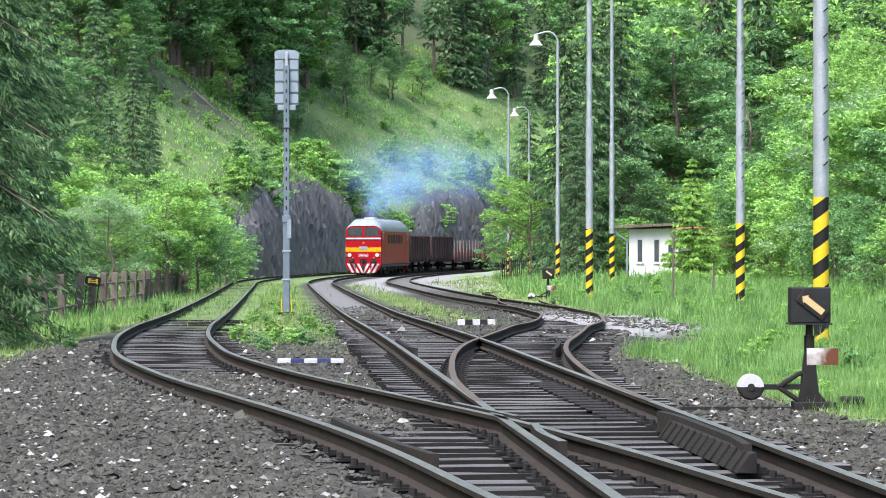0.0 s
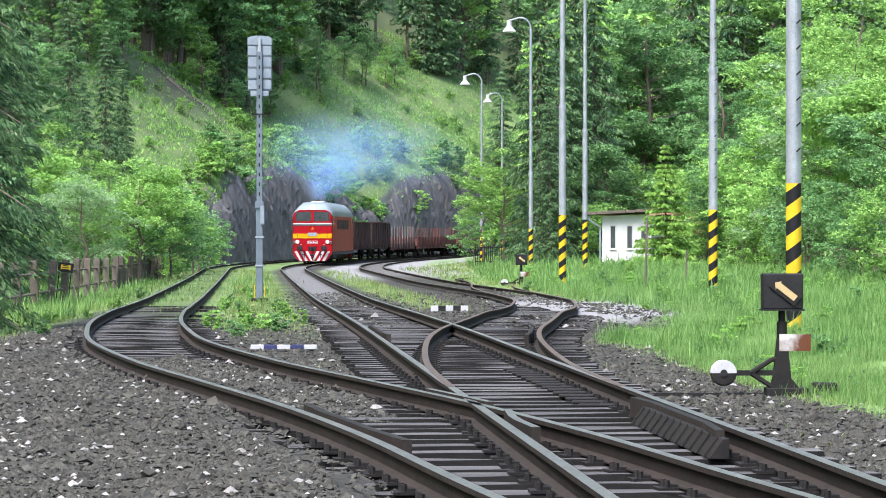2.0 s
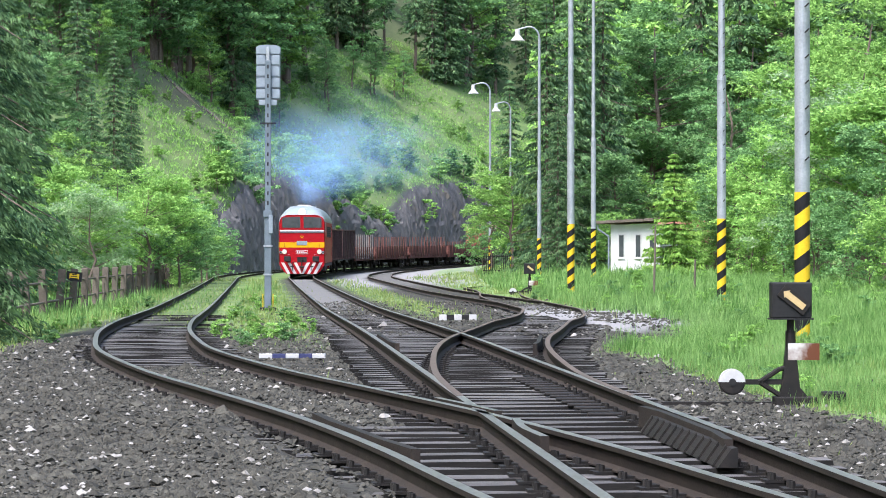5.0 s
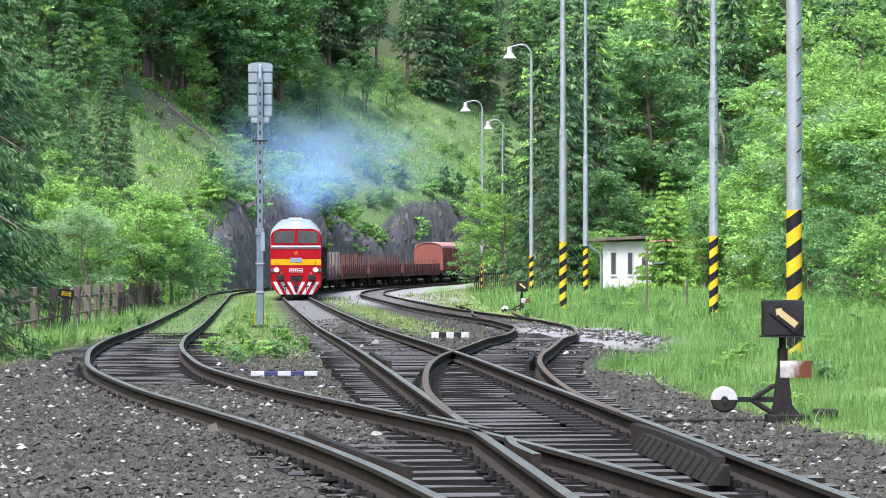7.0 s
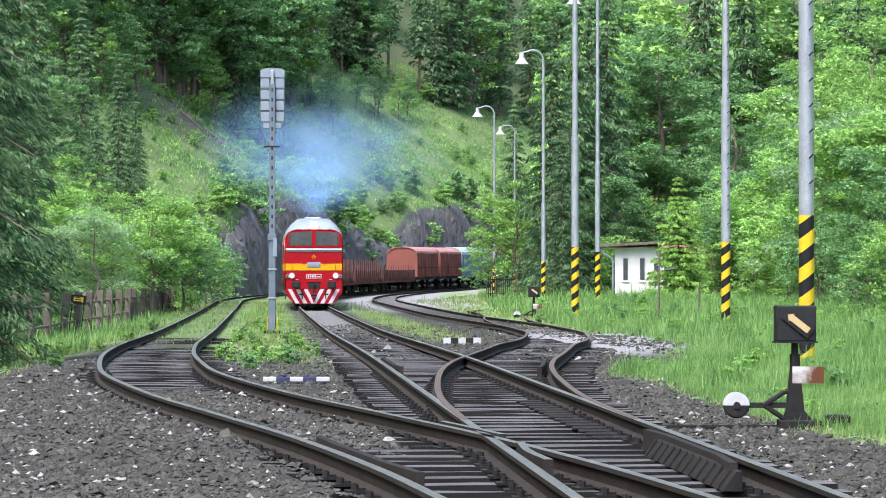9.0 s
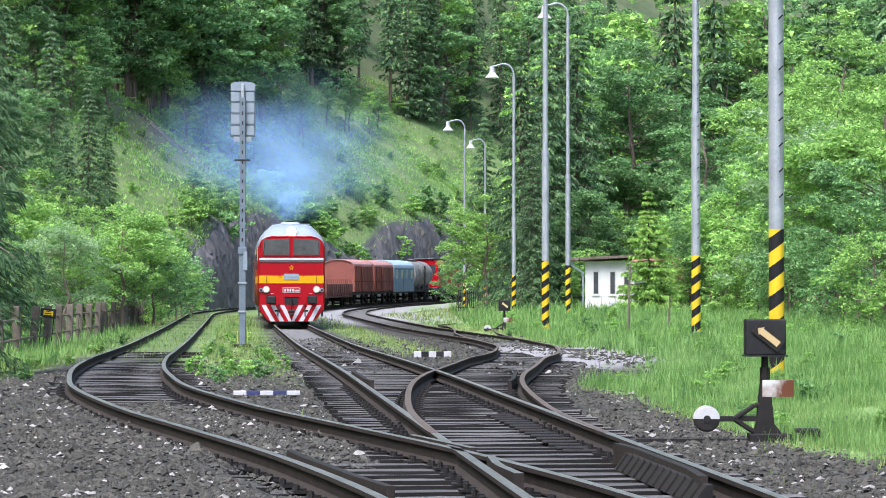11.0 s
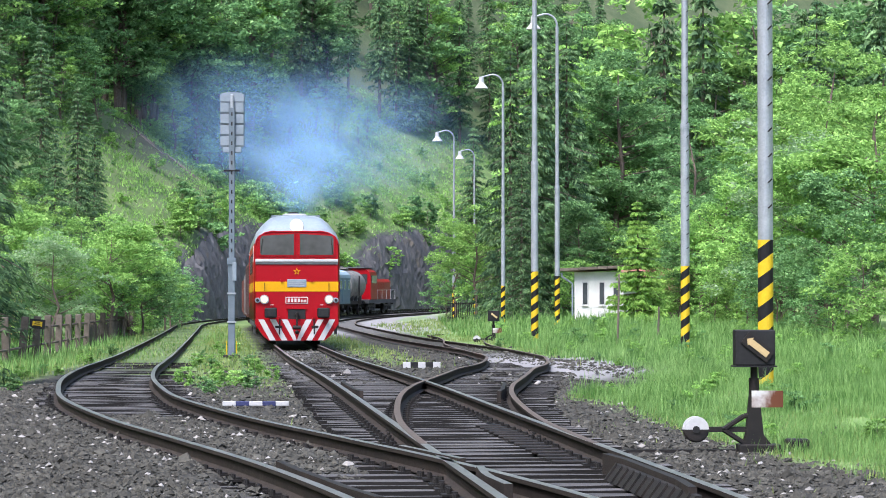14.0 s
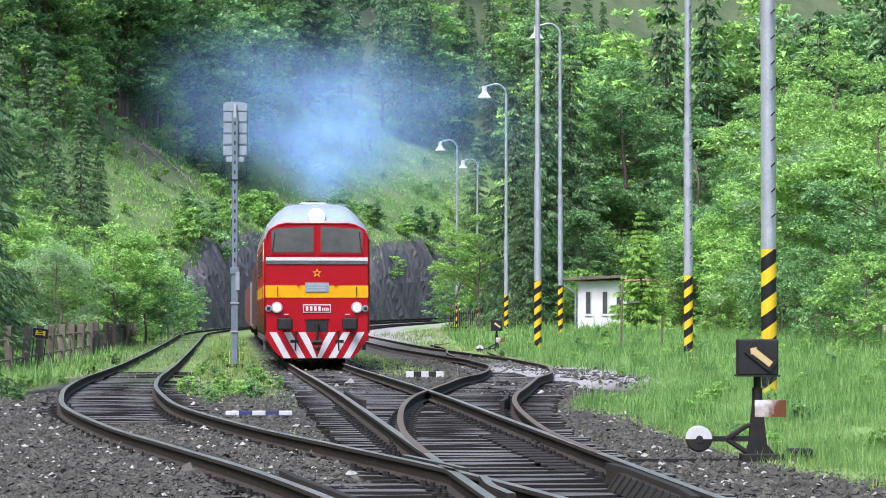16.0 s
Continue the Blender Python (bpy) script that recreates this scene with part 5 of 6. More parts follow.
def kinds():
    k = {
        "bright": [(7, broadleaf("broadleaf_tree", s, 7, 2.6, 10500, 0.086, LEAF_BRIGHT, 0.22)) for s in (1, 2)],
        "mid": [(7, broadleaf("broadleaf_tree", 4, 7, 2.5, 10500, 0.086, LEAF_MID, 0.22))],
        "bright_big": [(16, broadleaf("broadleaf_tree", s, 16, 4.3, 24000, 0.125, LEAF_BRIGHT, 0.16, 52)) for s in (3, 25)],
        "mid_big": [(16, broadleaf("broadleaf_tree", s, 16, 3.7, 24000, 0.120, LEAF_MID, 0.16, 52)) for s in (5, 26)],
        "pale": [(6, broadleaf("blossoming_tree", 6, 6, 2.7, 12000, 0.072, LEAF_PALE, 0.15))],
        "shrub": [(10, broadleaf("shrub", s, 10, 5.4, 1500, 0.55, m, 0.03, 18)) for s, m in ((7, LEAF_BRIGHT), (8, LEAF_MID), (9, LEAF_BRIGHT))],
        "thicket": [(3.5, broadleaf("shrub", s, 3.5, 1.9, 5200, 0.074, m, 0.03)) for s, m in ((20, LEAF_BRIGHT), (21, LEAF_MID), (22, LEAF_BRIGHT))],
        "spruce": [(15, spruce("spruce_tree", s, 15, 2.7, 36, 95, 0.155, NEEDLE, 0.04, 0.4, 0.27)) for s in (11, 12)],
        "near": [(13, spruce("spruce_tree", 23, 13, 2.6, 40, 190, 0.10, NEEDLE, 0.05, 0.65, 0.22))],
        "young": [(6, spruce("spruce_tree", 13, 6, 1.75, 22, 170, 0.10, NEEDLE_NEW, 0.03, 0.12, 0.34))],
        "far_spruce": [(18, spruce("spruce_tree", s, 18, 2.6, 30, 28, 0.29, NEEDLE, b, 0.4, 0.32)) for s, b in ((14, 0.12), (15, 0.30), (16, 0.05))],
        "far_leaf": [(18, broadleaf("broadleaf_tree", s, 18, 4.4, 4600, 0.235, m, lo)) for s, m, lo in ((17, LEAF_MID, 0.15), (18, LEAF_BRIGHT, 0.1), (19, LEAF_MID, 0.35))],
    }
    for lst in k.values():
        for n, (tall, o) in enumerate(lst):
            o["tall"] = float(tall)
            lst[n] = o
    return k


LABELS = {"bright_big": "tall fresh green leafy tree with a broad crown", "mid_big": "tall deep green tree with a rounded crown", "bright": "fresh green leafy tree with a loose full crown", "mid": "deep green leafy tree beside the railway",
          "pale": "pale green bushy tree with whitish blossom", "shrub": "low green leafy shrub growing wild", "thicket": "dense green leafy bush beside the railway",
          "spruce": "tall dark green spruce with drooping boughs", "near": "big dark spruce with long drooping twigs", "young": "small light green young spruce in the grass",
          "far_spruce": "dark slender spruce of the forest on the hillside", "far_leaf": "green leafy forest tree on the hillside"}


def woods():
    k = kinds()
    rng = random.Random(5)

    def put(kind, x, y, h, group):
        if kind in ("bright", "mid") and h > 9:
            kind += "_big"
        plant(rng.choice(k[kind]), x, y, h, rng.uniform(0, 6.28), LABELS[kind], group, "shrub" if kind in ("shrub", "thicket") else "tree")

    # single trees: (across, depth, height, kind)
    for px, y, h, kind in [
            # beside the station, right of the tracks
            (905, 158, 5.8, "bright"), (938, 150, 6.8, "bright"), (968, 154, 5.0, "thicket"), (934, 205, 14.5, "spruce"), (885, 172, 3.0, "thicket"),
            (1000, 146, 15.0, "spruce"), (1045, 152, 18.3, "spruce"), (1100, 154, 17.5, "spruce"), (1072, 168, 18.5, "spruce"), (1140, 168, 11, "mid"), (1020, 140, 9.0, "spruce"),
            (1190, 164, 17.6, "mid"), (1160, 166, 15.5, "mid"), (1325, 152, 12.3, "mid"), (1226, 126, 6.0, "young"), (1165, 160, 6.0, "thicket"), (1120, 150, 7.0, "mid"),
            (1120, 142, 3.4, "thicket"), (1285, 140, 6.3, "bright"), (1340, 130, 6.5, "mid"), (1385, 125, 7.4, "bright"), (1300, 172, 10.5, "mid"),
            (1440, 118, 5.0, "thicket"), (1545, 108, 8.2, "pale"), (1480, 112, 5.6, "mid"), (1560, 100, 7.6, "bright"), (1530, 98, 3.4, "thicket"), (1470, 96, 3.0, "thicket"), (1420, 112, 3.2, "thicket"),
            (1600, 92, 6.0, "mid"), (1580, 130, 14.5, "bright"), (1530, 150, 15.0, "bright"), (1465, 160, 17.0, "bright"), (1545, 165, 20, "spruce"), (1365, 112, 2.2, "thicket"),
            (1360, 185, 18, "mid"), (1640, 120, 13, "bright"), (1300, 132, 3.0, "thicket"), (1400, 140, 4.5, "thicket"), (1355, 150, 4.5, "thicket"), (1250, 150, 4.5, "thicket"),
            (1570, 84, 2.4, "thicket"), (1545, 116, 10.5, "bright"), (1440, 135, 9.5, "mid"), (1650, 100, 9, "bright"), (1625, 82, 3.2, "thicket"),
            (1292, 134, 2.7, "thicket"), (1255, 138, 2.4, "thicket"), (1590, 112, 7.0, "bright"), (1500, 128, 7.5, "mid"), (1400, 120, 3.6, "thicket"),
            # beyond the fence, left of the tracks
            (60, 116, 3.3, "thicket"), (118, 122, 3.6, "thicket"), (170, 126, 3.2, "thicket"), (225, 128, 3.6, "thicket"), (285, 136, 3.7, "thicket"), (325, 142, 3.6, "thicket"),
            (365, 150, 4.2, "thicket"), (400, 165, 4.0, "thicket"), (240, 132, 6.4, "bright"), (30, 112, 5.6, "mid"), (315, 136, 6.0, "bright"), (165, 128, 6.4, "bright"),

            (-45, 50, 12.0, "near"), (-130, 56, 15, "near"), (35, 90, 15.0, "spruce"), (-40, 84, 17, "spruce"), (85, 150, 17, "spruce"), (0, 130, 18, "spruce"),
            (195, 116, 5.0, "pale"), (295, 124, 6.3, "bright"), (140, 138, 8.6, "bright"), (350, 138, 4.6, "mid"), (390, 158, 4.0, "bright"), (335, 150, 6.0, "bright"),
            (85, 120, 6.8, "bright"), (20, 98, 3.2, "thicket"), (418, 172, 3.4, "bright"),
            (375, 180, 3.8, "thicket"), (330, 190, 4.0, "thicket"), (290, 170, 4.2, "thicket"), (415, 205, 3.2, "thicket"), (240, 165, 6.0, "mid"),
            (235, 200, 13.5, "spruce"), (195, 178, 11.0, "spruce"), (265, 215, 9.0, "spruce"), (110, 165, 13.0, "mid"), (50, 170, 14.0, "spruce"), (170, 205, 15.0, "spruce")]:
        put(kind, at(px, y), y, h, "trees beside the line")
    # shrubs on the cutting's slope
    for _ in range(185):
        p, d = rng.uniform(190, 365), rng.uniform(0.8, 25)
        x, y, _h = line(p, -ramp_of(p, FOOT) - d)
        if not -660 < x / y * FOCAL < 230:
            continue
        thick = 1.0 + 0.9 * noise.noise((x * 0.05, y * 0.05, 1))
        put("shrub", x, y, rng.uniform(0.6, 1.7) * thick * (1.5 if d < 7 else 1), "shrubs on the slope")
    for _ in range(60):
        p = rng.uniform(258, 302)
        x, y, _h = line(p, -ramp_of(p, FOOT) - rng.uniform(1.0, 9.0))
        put("shrub", x, y, rng.uniform(1.2, 2.6), "shrubs on the slope")
    # bushes hanging over the rock between the two faces
    for _ in range(26):
        p = rng.uniform(196, 360)
        x, y, _h = line(p, -ramp_of(p, FOOT) - rng.uniform(1.4, 4.0))
        put("shrub", x, y, rng.uniform(1.6, 3.2), "shrubs on the slope")
    # weeds by the rails
    for _ in range(46):
        y = rng.uniform(42, 100)
        e = rng.choice([rng.uniform(-3.2, -1.5), rng.uniform(-3.2, -1.5), rng.uniform(-7.5, -6.0), rng.uniform(6.5, 9.0)])
        x, y, _h = line(y, e)
        plant(rng.choice(k["shrub"]), x, y, rng.uniform(0.18, 0.42), rng.uniform(0, 6.28), "low clump of green weeds beside the rails", "weeds by the rails", "weed")
    for _ in range(110):
        y = rng.uniform(26, 112)
        x, y, _h = line(y, rng.uniform(3.0, 5.5) if y < 42 else rng.uniform(7.6, 15))
        plant(rng.choice(k["shrub"]), x, y, rng.uniform(0.12, 0.3) * (1 + y / 110), rng.uniform(0, 6.28), "broad-leaved weed standing in the meadow grass", "weeds in the meadow", "weed")
    # the forest above it
    for k0 in range(230):
        p = rng.uniform(185, 412)
        edge = ramp_of(p, [(180, 17), (255, 18), (290, 16), (325, 26), (350, 19), (412, 18)])
        d = edge + (rng.uniform(0, 5) if k0 < 110 else 4 + 36 * rng.random())
        x, y, _h = line(p, -ramp_of(p, FOOT) - d)
        if not -760 < x / y * FOCAL < 420:
            continue
        put("far_leaf" if rng.random() < (0.80 if p < 300 else 0.5) else "far_spruce", x, y, rng.uniform(14, 23), "hillside forest")
    # young growth along its lower edge
    for _ in range(46):
        p = rng.uniform(180, 330)
        x, y, _h = line(p, -ramp_of(p, FOOT) - rng.uniform(13, 20))
        if math.hypot(x - LITTER[0], 0.5 * (y - LITTER[1])) > 5:
            put("far_leaf", x, y, rng.uniform(4, 8.5), "hillside forest")
    # the valley's other side
    for _ in range(105):
        y = rng.uniform(178, 300)
        x = at(rng.uniform(1070, 1720), y)
        if lateral(x, y)[1] > 15:
            put(rng.choice(["far_leaf", "far_spruce", "far_leaf"]), x, y, rng.uniform(15, 25), "valley forest")
    for _ in range(125):
        y = rng.uniform(290, 520)
        x = at(rng.uniform(1030, 1700), y)
        if lateral(x, y)[1] > 15:
            put(rng.choice(["far_leaf", "far_spruce"]), x, y, rng.uniform(18, 27), "valley forest")
    for lst in k.values():
        for o in lst:
            for c in (*o.children_recursive, o):
                bpy.data.objects.remove(c)


woods()


def fallen_logs():
    """Grey logs left lying on the bare patch of the slope."""
    dead = mat("grey barkless dead wood", (0.13, 0.115, 0.10), (0.07, 0.06, 0.05), 0.9, 0, 4, 40, 0.4)
    for dx, dy, ln, r in ((-2.2, 1.0, 3.4, 0.11), (-0.6, -2.0, 2.8, 0.09), (1.6, 2.5, 4.0, 0.12), (3.0, -1.0, 2.4, 0.08)):
        x, y = LITTER[0] + dx, LITTER[1] + dy
        x1, y1 = x + 0.86 * ln, y - 0.35 * ln
        t = thing("fallen_log", "grey barkless log lying on the bare slope", "log", group="fallen logs")
        a, b = Vector((x, y, ground_z(x, y) + r)), Vector((x1, y1, ground_z(x1, y1) + r))
        part("log_trunk", cyl(fresh(), r, 0.6 * r, a, b, 9), dead, t)
        c = a.lerp(b, 0.6)
        part("branch_stub", cyl(fresh(), 0.4 * r, 0.15 * r, c, c + Vector((0.15, -0.2, 0.55)), 6), dead, t)


fallen_logs()

# ---- pieces of the tracks ----


def unit_mesh(name, bm, material):
    me = bpy.data.meshes.new(name)
    bm.to_mesh(me)
    bm.free()
    for m in (material if isinstance(material, (list, tuple)) else [material]):
        me.materials.append(m)
    return me


def centre_at(stations, y):
    ys = [q[1] for q in stations]
    return float(np.interp(y, ys, [q[0] for q in stations])), float(np.interp(y, ys, [q[2] for q in stations]))


def sleepers():
    rng = random.Random(8)
    meshes = []
    for k in range(4):
        bm = fresh()
        box(bm, -0.5, 0.5, -0.125, 0.125, -0.14, 0.0)
        bmesh.ops.subdivide_edges(bm, edges=[e for e in bm.edges if abs(e.verts[0].co.x - e.verts[1].co.x) > 0.5], cuts=5)
        for v in bm.verts:
            v.co.y += rng.uniform(-0.012, 0.012)
            v.co.z += rng.uniform(-0.010, 0.006)
        bm.normal_update()
        # weathered top; all other faces take the tarred tone with shade painted in
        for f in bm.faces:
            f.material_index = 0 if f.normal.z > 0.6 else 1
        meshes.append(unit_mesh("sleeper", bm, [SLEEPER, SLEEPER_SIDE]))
    bm = fresh()
    box(bm, -0.18, 0.18, -0.08, 0.08, 0.0, 0.018)
    for s in (-1, 1):
        for q in (-0.045, 0.045):
            cyl(bm, 0.022, 0.018, (s * 0.125, q, 0.018), (s * 0.125, q, 0.06), 6)
        box(bm, s * 0.085 - 0.025, s * 0.085 + 0.025, -0.06, 0.06, 0.012, 0.035)
    plate = unit_mesh("rail_fastening", bm, IRON)
    y = 11.5
    near = 0
    while y < 72:
        cm, hm = centre_at(MAIN, y)
        ca, ha = centre_at(A_ALL, y)
        spans = [[cm - 1.25, cm + 1.25, hm, track_main]]
        if y < 56 or rng.random() < 0.5:
            spans.append([ca - 1.02, ca + 1.25, ha if y > 28 else hm, track_a])
        if y > 23.6:
            cc, hc = centre_at(C_ALL, y)
            spans.append([cc - 1.25, cc + 1.25, hm if y < 45 else hc, track_c])
        spans.sort(key=lambda s: s[0])
        merged = [spans[0][:]]
        for s in spans[1:]:
            if s[0] < merged[-1][1] + 0.05:
                merged[-1][1] = max(merged[-1][1], s[1])
            else:
                merged.append(s[:])
        for a, b, h, owner in merged:
            a -= rng.uniform(0, 0.14)
            b += rng.uniform(0, 0.14)
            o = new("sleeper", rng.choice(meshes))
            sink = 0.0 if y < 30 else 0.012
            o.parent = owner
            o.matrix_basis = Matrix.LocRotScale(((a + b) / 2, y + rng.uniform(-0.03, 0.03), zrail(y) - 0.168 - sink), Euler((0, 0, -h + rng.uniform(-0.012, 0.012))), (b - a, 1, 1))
        if y < 40:
            for owner, c, h in ((track_main, cm, hm), (track_a, ca, ha), (track_c, *(centre_at(C_ALL, y) if y > 25 else (None, 0)))):
                if c is None:
                    continue
                for s in (-1, 1):
                    o = new("rail_fastening", plate)
                    o.parent = owner
                    o.matrix_basis = pose(c + s * G * math.cos(h), y - s * G * math.sin(h), zrail(y) - 0.168, 0, 0, -math.degrees(h))
        y += 0.60 + rng.uniform(-0.03, 0.03)
    # check rails and wing rails beside the crossing, slide plates under the blades
    flare = [(-0.03, 0.012, 0), (0.03, 0.012, 0), (0.03, -0.15, 1), (-0.03, -0.15, 1)]

    def short_rail(stations, y0, y1, off, parent, top, bend=0.05, profile=flare):
        st = half(y0, y1, stations)
        n = len(st)
        out = []
        for k, (x, yy, h) in enumerate(st):
            f = max(0.0, 1 - min(k, n - 1 - k) / 2.0)
            o = off - math.copysign(bend, off) * f
            out.append((x + o * math.cos(h), yy - o * math.sin(h), h))
        rail_mesh("check_rail", out, 0.0, parent, top, profile, "dark check rail with flared ends")

    m2 = even(along(10, 60, 0), 0.4)
    short_rail(A_ALL, 16.6, 20.9, -G + 0.125, track_a, IRON)
    short_rail(m2, 17.2, 21.6, G - 0.125, track_main, IRON)
    short_rail(m2, 17.6, 20.0, -G + 0.12, track_main, RAIL_TOP, 0.04)
    short_rail(A_ALL, 20.6, 22.9, G + 0.11, track_a, RAIL_TOP, 0.0)
    short_rail(m2, 37.5, 43.5, -G + 0.125, track_main, IRON)
    short_rail(C_ALL, 37.0, 42.0, G - 0.125, track_c, IRON)
    for k in range(15):
        yy = 23.2 + 0.5 * k
        c, h = centre_at(MAIN, yy)
        part("slide_plate", box(fresh(), c + G - 0.42, c + G - 0.10, yy - 0.05, yy + 0.05, zrail(yy) - 0.165, zrail(yy) - 0.135, 0.01), IRON, track_main)
    # hood over the stretcher rod beside the through rail
    bm = fresh()
    prism(bm, [(0.06, -0.16), (0.19, -0.16), (0.17, -0.13), (0.10, -0.035), (0.06, -0.03)], 0, 3.6)
    for k in range(12):
        prism(bm, [(0.08, -0.155), (0.205, -0.155), (0.185, -0.125), (0.11, -0.02)], 0.15 + 0.3 * k, 0.21 + 0.3 * k)
    x, hh = centre_at(MAIN, 17.4)
    bmesh.ops.transform(bm, matrix=pose(x + G - 0.09, 17.4, 0, 0, 0, -math.degrees(hh)) @ Matrix.Scale(-1, 4, (1, 0, 0)), verts=bm.verts)
    bmesh.ops.recalc_face_normals(bm, faces=bm.faces)
    part("rod_cover", bm, IRON, track_main, "black sheet cover inside the rail")


def stones():
    """Loose ballast round the tracks, densest near the camera."""
    rng = np.random.default_rng(21)
    base = np.array([(1, 0, 0), (-1, 0, 0), (0, 1, 0), (0, -1, 0), (0, 0, 1), (0, 0, -0.6), (0.6, 0.6, 0.5), (-0.6, 0.5, 0.45)])
    tri = np.array([(0, 6, 4), (0, 2, 6), (6, 2, 4), (2, 7, 4), (2, 1, 7), (7, 1, 4), (1, 3, 4), (3, 0, 4)])
    verts, faces, k = [], [], 0
    for y0, y1, x0, x1, dens, size in ((11.5, 20, -4.2, 5.2, 560, 0.019), (20, 32, -6.5, 6.0, 300, 0.021), (32, 50, -7.5, 5.5, 75, 0.026), (50, 95, -4.5, 6.0, 18, 0.034)):
        n = int((y1 - y0) * (x1 - x0) * dens)
        xs, ys = rng.uniform(x0, x1, n), rng.uniform(y0, y1, n)
        sz = size * rng.lognormal(0, 0.40, n)
        axs, cxs = np.interp(ys, A_YS, A_XS), np.interp(ys, C_YS, C_XS)
        for x, y, s, ax, cx in zip(xs, ys, sz, axs, cxs):
            if abs(x) > 0.18 * y + 0.5:
                continue
            p, e = lateral(x, y)
            if rng.random() < meadow(x, y, p, e) * 0.93:
                continue
            inside = min(abs(e), abs(x - ax), abs(x - cx) if y > 24 else 9)
            if inside < 1.25 and rng.random() < (0.80 if y < 21.5 or 24 < y < 46 and e > -1.3 else 0.12):
                continue
            a = rng.uniform(0, 6.28)
            c, sn = math.cos(a), math.sin(a)
            b = base * (s * rng.uniform(0.7, 1.3), s * rng.uniform(0.6, 1.1), s * rng.uniform(0.45, 0.85)) + rng.normal(size=(8, 3)) * s * 0.13
            z = ground_z(x, y) + s * 0.22
            verts.append(np.stack([x + b[:, 0] * c - b[:, 1] * sn, y + b[:, 0] * sn + b[:, 1] * c, z + b[:, 2]], 1))
            faces.append(tri + 8 * k)
            k += 1
    v, f = np.concatenate(verts), np.concatenate(faces)
    pale = np.repeat(rng.random(k) < 0.022, 8)
    order = np.cumsum(pale) - 1
    fp = np.concatenate([order[q] for q in faces if pale[q[0, 0]]])
    tagged(raw("limestone_chips", v[pale] + (0, 0, 0.012), fp, PALESTONE), "pale limestone chips strewn over the ballast", "gravel", "", "stuff")
    f = np.concatenate([q for q in faces if not pale[q[0, 0]]])
    return tagged(raw("ballast_stones", v, f, STONE), "loose grey brown ballast stones between the tracks", "gravel", "", "stuff")


A_YS, A_XS = [q[1] for q in A_ALL], [q[0] for q in A_ALL]
C_YS, C_XS = [q[1] for q in C_ALL], [q[0] for q in C_ALL]


def grass(name, label, material, boxes, seed, keep):
    rng = np.random.default_rng(seed)
    verts, faces, k = [], [], 0
    for y0, y1, x0, x1, n, tall, width in boxes:
        xs, ys = rng.uniform(x0, x1, n), rng.uniform(y0, y1, n)
        axs, cxs = np.interp(ys, A_YS, A_XS), np.interp(ys, C_YS, C_XS)
        for x, y, ax, cx in zip(xs, ys, axs, cxs):
            if abs(x) > 0.178 * y + 0.6:
                continue
            p, e = lateral(x, y)
            w = keep(x, y, p, e)
            clump = 0.5 + 0.8 * noise.noise((x * 0.9, y * 0.6, 11))
            if rng.random() > w * min(1.0, 0.35 + clump):
                continue
            near = min(abs(e), abs(x - ax) if y < 160 else 9, abs(x - cx) if y > 24 else 9)
            h = tall * rng.lognormal(-0.15, 0.38) * (0.55 + 0.8 * max(0.0, clump)) * (0.45 if near < 1.5 else 1.0)
            a, b = rng.uniform(0, 6.28), rng.uniform(0, 6.28)
            dx, dy = math.cos(a) * width, math.sin(a) * width
            lean = rng.uniform(0.05, 0.55)
            lx, ly = math.cos(b) * h * lean, math.sin(b) * h * lean
            z = ground_z(x, y) - 0.02
            verts += [(x - dx, y - dy, z), (x + dx, y + dy, z), (x + dx * 0.8 + lx * 0.35, y + dy * 0.8 + ly * 0.35, z + h * 0.6), (x - dx * 0.8 + lx * 0.35, y - dy * 0.8 + ly * 0.35, z + h * 0.6), (x + lx, y + ly, z + h)]
            faces += [(5 * k, 5 * k + 1, 5 * k + 2, 5 * k + 3), (5 * k + 3, 5 * k + 2, 5 * k + 4)]
            k += 1
    return tagged(raw(name, verts, faces, material), label, "grass", "", "stuff")


sleepers()
stones()
grass("meadow_grass", "tall fresh green meadow grass beside the track", GRASS,
      [(20, 34, 2.2, 6.6, 52000, 0.12, 0.0032), (34, 60, 2.4, 11, 88000, 0.20, 0.0050), (60, 110, 4.0, 19, 60000, 0.27, 0.010), (110, 160, 3, 26, 20000, 0.35, 0.022),
       (60, 130, -22, -7, 22000, 0.32, 0.014)], 31, lambda x, y, p, e: meadow(x, y, p, e) ** 2 * (1 if e > 2.5 else 0.75))
grass("short_grass", "short yellowish grass and weeds growing between the rails", GRASS_DRY,
      [(30, 60, -9, 3, 30000, 0.09, 0.007), (60, 120, -12, 5, 34000, 0.14, 0.012), (24, 60, 1.5, 6, 8000, 0.08, 0.006), (17, 34, 2.2, 6, 16000, 0.075, 0.005), (120, 170, -14, 6, 12000, 0.16, 0.02)], 32,
      lambda x, y, p, e: min(1.0, meadow(x, y, p, e) * 1.1 + 0.02 + (0.5 * smooth(2.3, 4.2, e) if y < 34 else 0)))


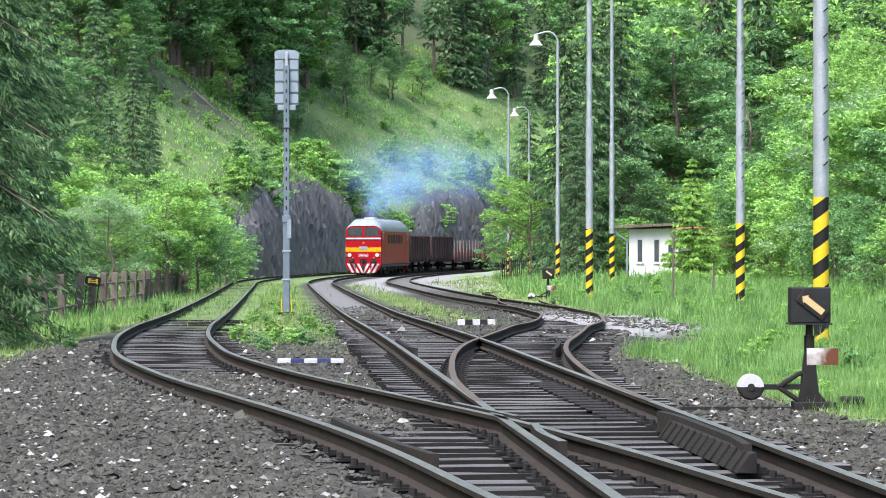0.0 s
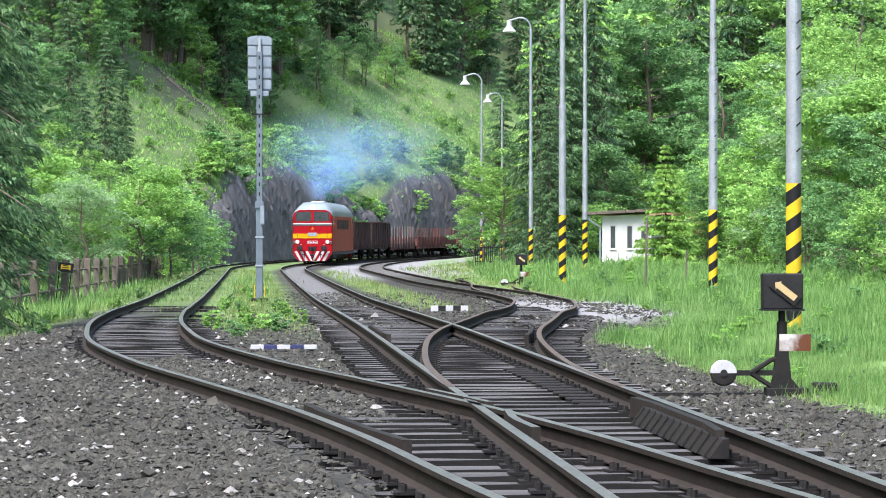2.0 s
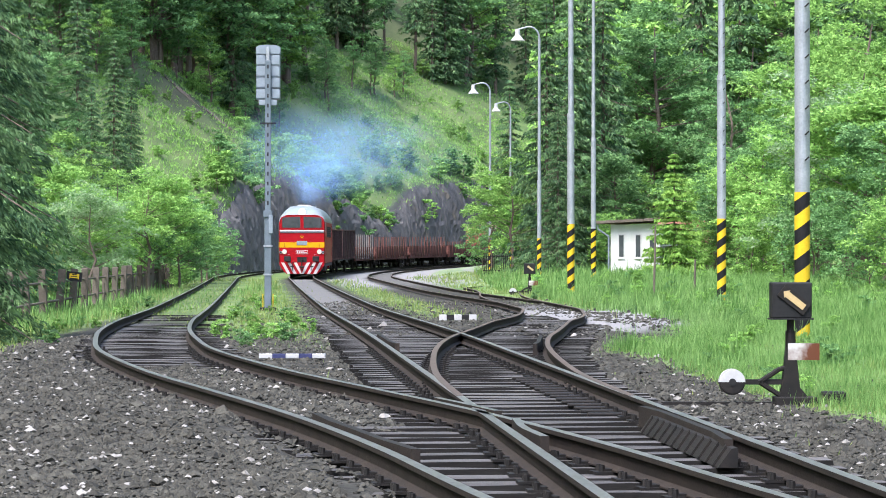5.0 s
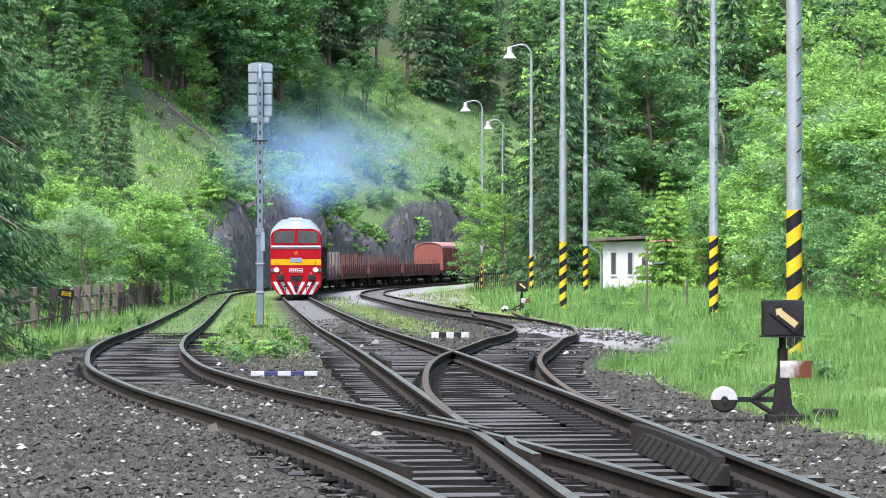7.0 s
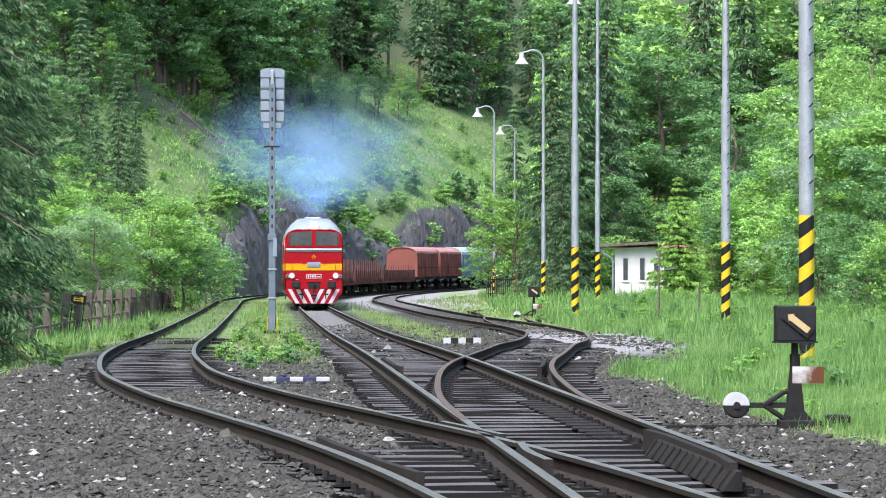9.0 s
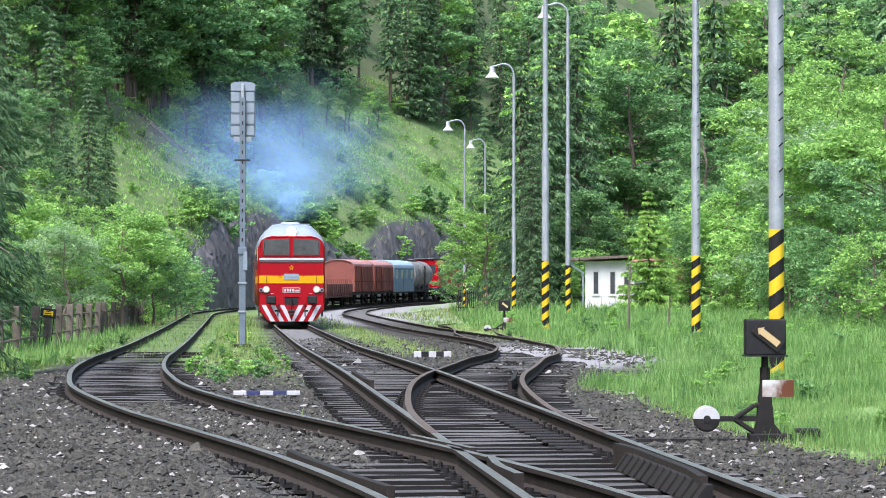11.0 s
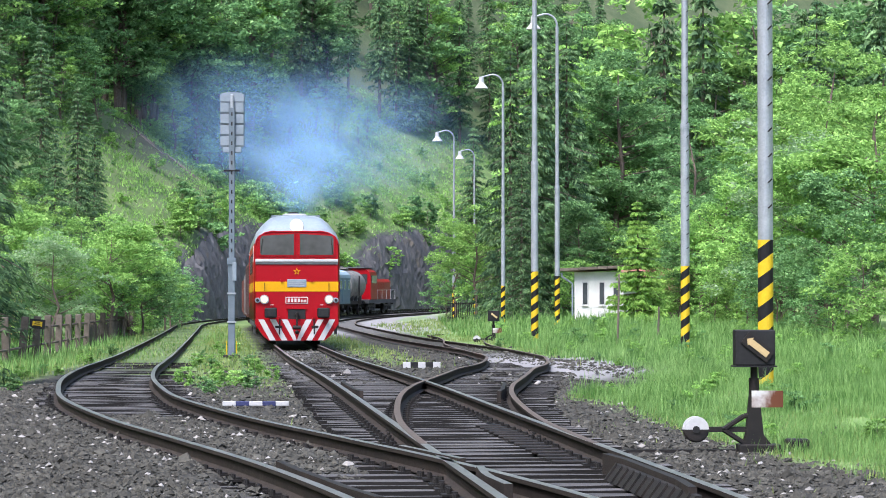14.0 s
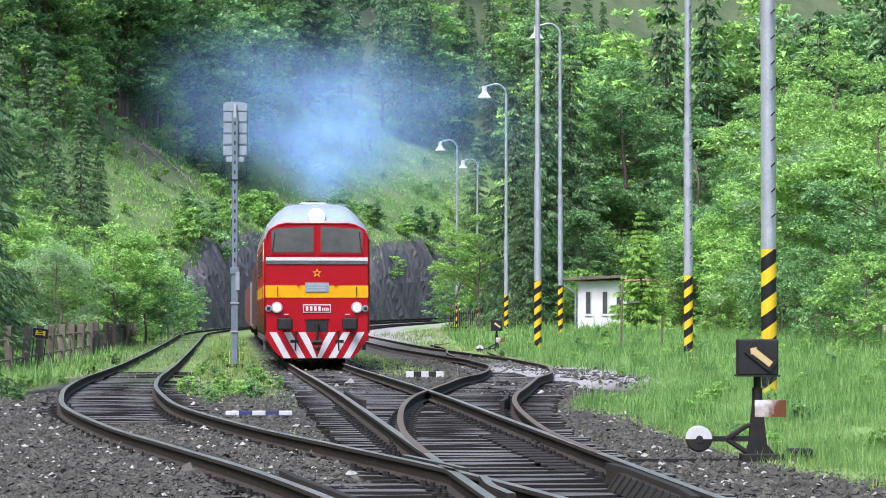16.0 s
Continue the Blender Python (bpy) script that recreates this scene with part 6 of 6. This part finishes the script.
def slope_grass():
    """Rank grass and weeds on the cutting's slope."""
    rng = np.random.default_rng(41)
    verts, faces, k = [], [], 0
    for _ in range(95000):
        p, d = rng.uniform(175, 365), rng.uniform(0.6, 30)
        x, y, _h = line(p, -ramp_of(p, FOOT) - d)
        px = x / y * FOCAL
        if px < -640 or px > 220 or 0.5 + noise.noise((x * 0.16, y * 0.16, 3)) * 0.9 < rng.random():
            continue
        if rng.random() < math.exp(-((x - LITTER[0]) ** 2 + 0.25 * (y - LITTER[1]) ** 2) / 36.0):
            continue
        h, w = rng.uniform(0.12, 0.42), rng.uniform(0.03, 0.085)
        z = ground_z(x, y) - 0.08
        for j in range(3):
            a = rng.uniform(0, 6.28)
            lx, ly = rng.normal() * h * 0.5, rng.normal() * h * 0.5
            ox, oy = rng.normal() * 0.2, rng.normal() * 0.2
            verts += [(x + ox - math.cos(a) * w, y + oy - math.sin(a) * w, z), (x + ox + math.cos(a) * w, y + oy + math.sin(a) * w, z), (x + ox + lx, y + oy + ly, z + h)]
            faces.append((k, k + 1, k + 2))
            k += 3
    return tagged(raw("slope_grass", verts, faces, LEAF_BRIGHT), "rank green grass and weeds on the steep slope", "grass", "", "stuff")


slope_grass()


def motions():
    """The train runs at an even speed along the through track, the smoke over it."""
    for made, behind, ln in TRAIN:
        rows = []
        for k in range(17):
            p = LOCO_FRONT - SPEED * k + behind
            (x, y, _), (x1, y1, _) = line(p), line(p + ln - 0.9)
            rise = math.degrees(math.atan2(zrail(y1) - zrail(y), ln))
            rows.append((k, pose(x, y, zrail(y)) @ pose(0, 0, 0, 0, 0, -math.degrees(math.atan2(x1 - x, y1 - y))) @ pose(0, 0, 0, rise)))
        walk(made, rows)
    rows = []
    for k in range(17):
        (x, y, _), (x1, y1, _) = line(LOCO_FRONT - SPEED * k), line(LOCO_FRONT - SPEED * k + 25)
        rows.append((k, pose(x, y, zrail(y), 0, 0, -math.degrees(math.atan2(x1 - x, y1 - y)) + 2 * math.sin(k * 0.7))))
    walk(SMOKE, rows)


motions()
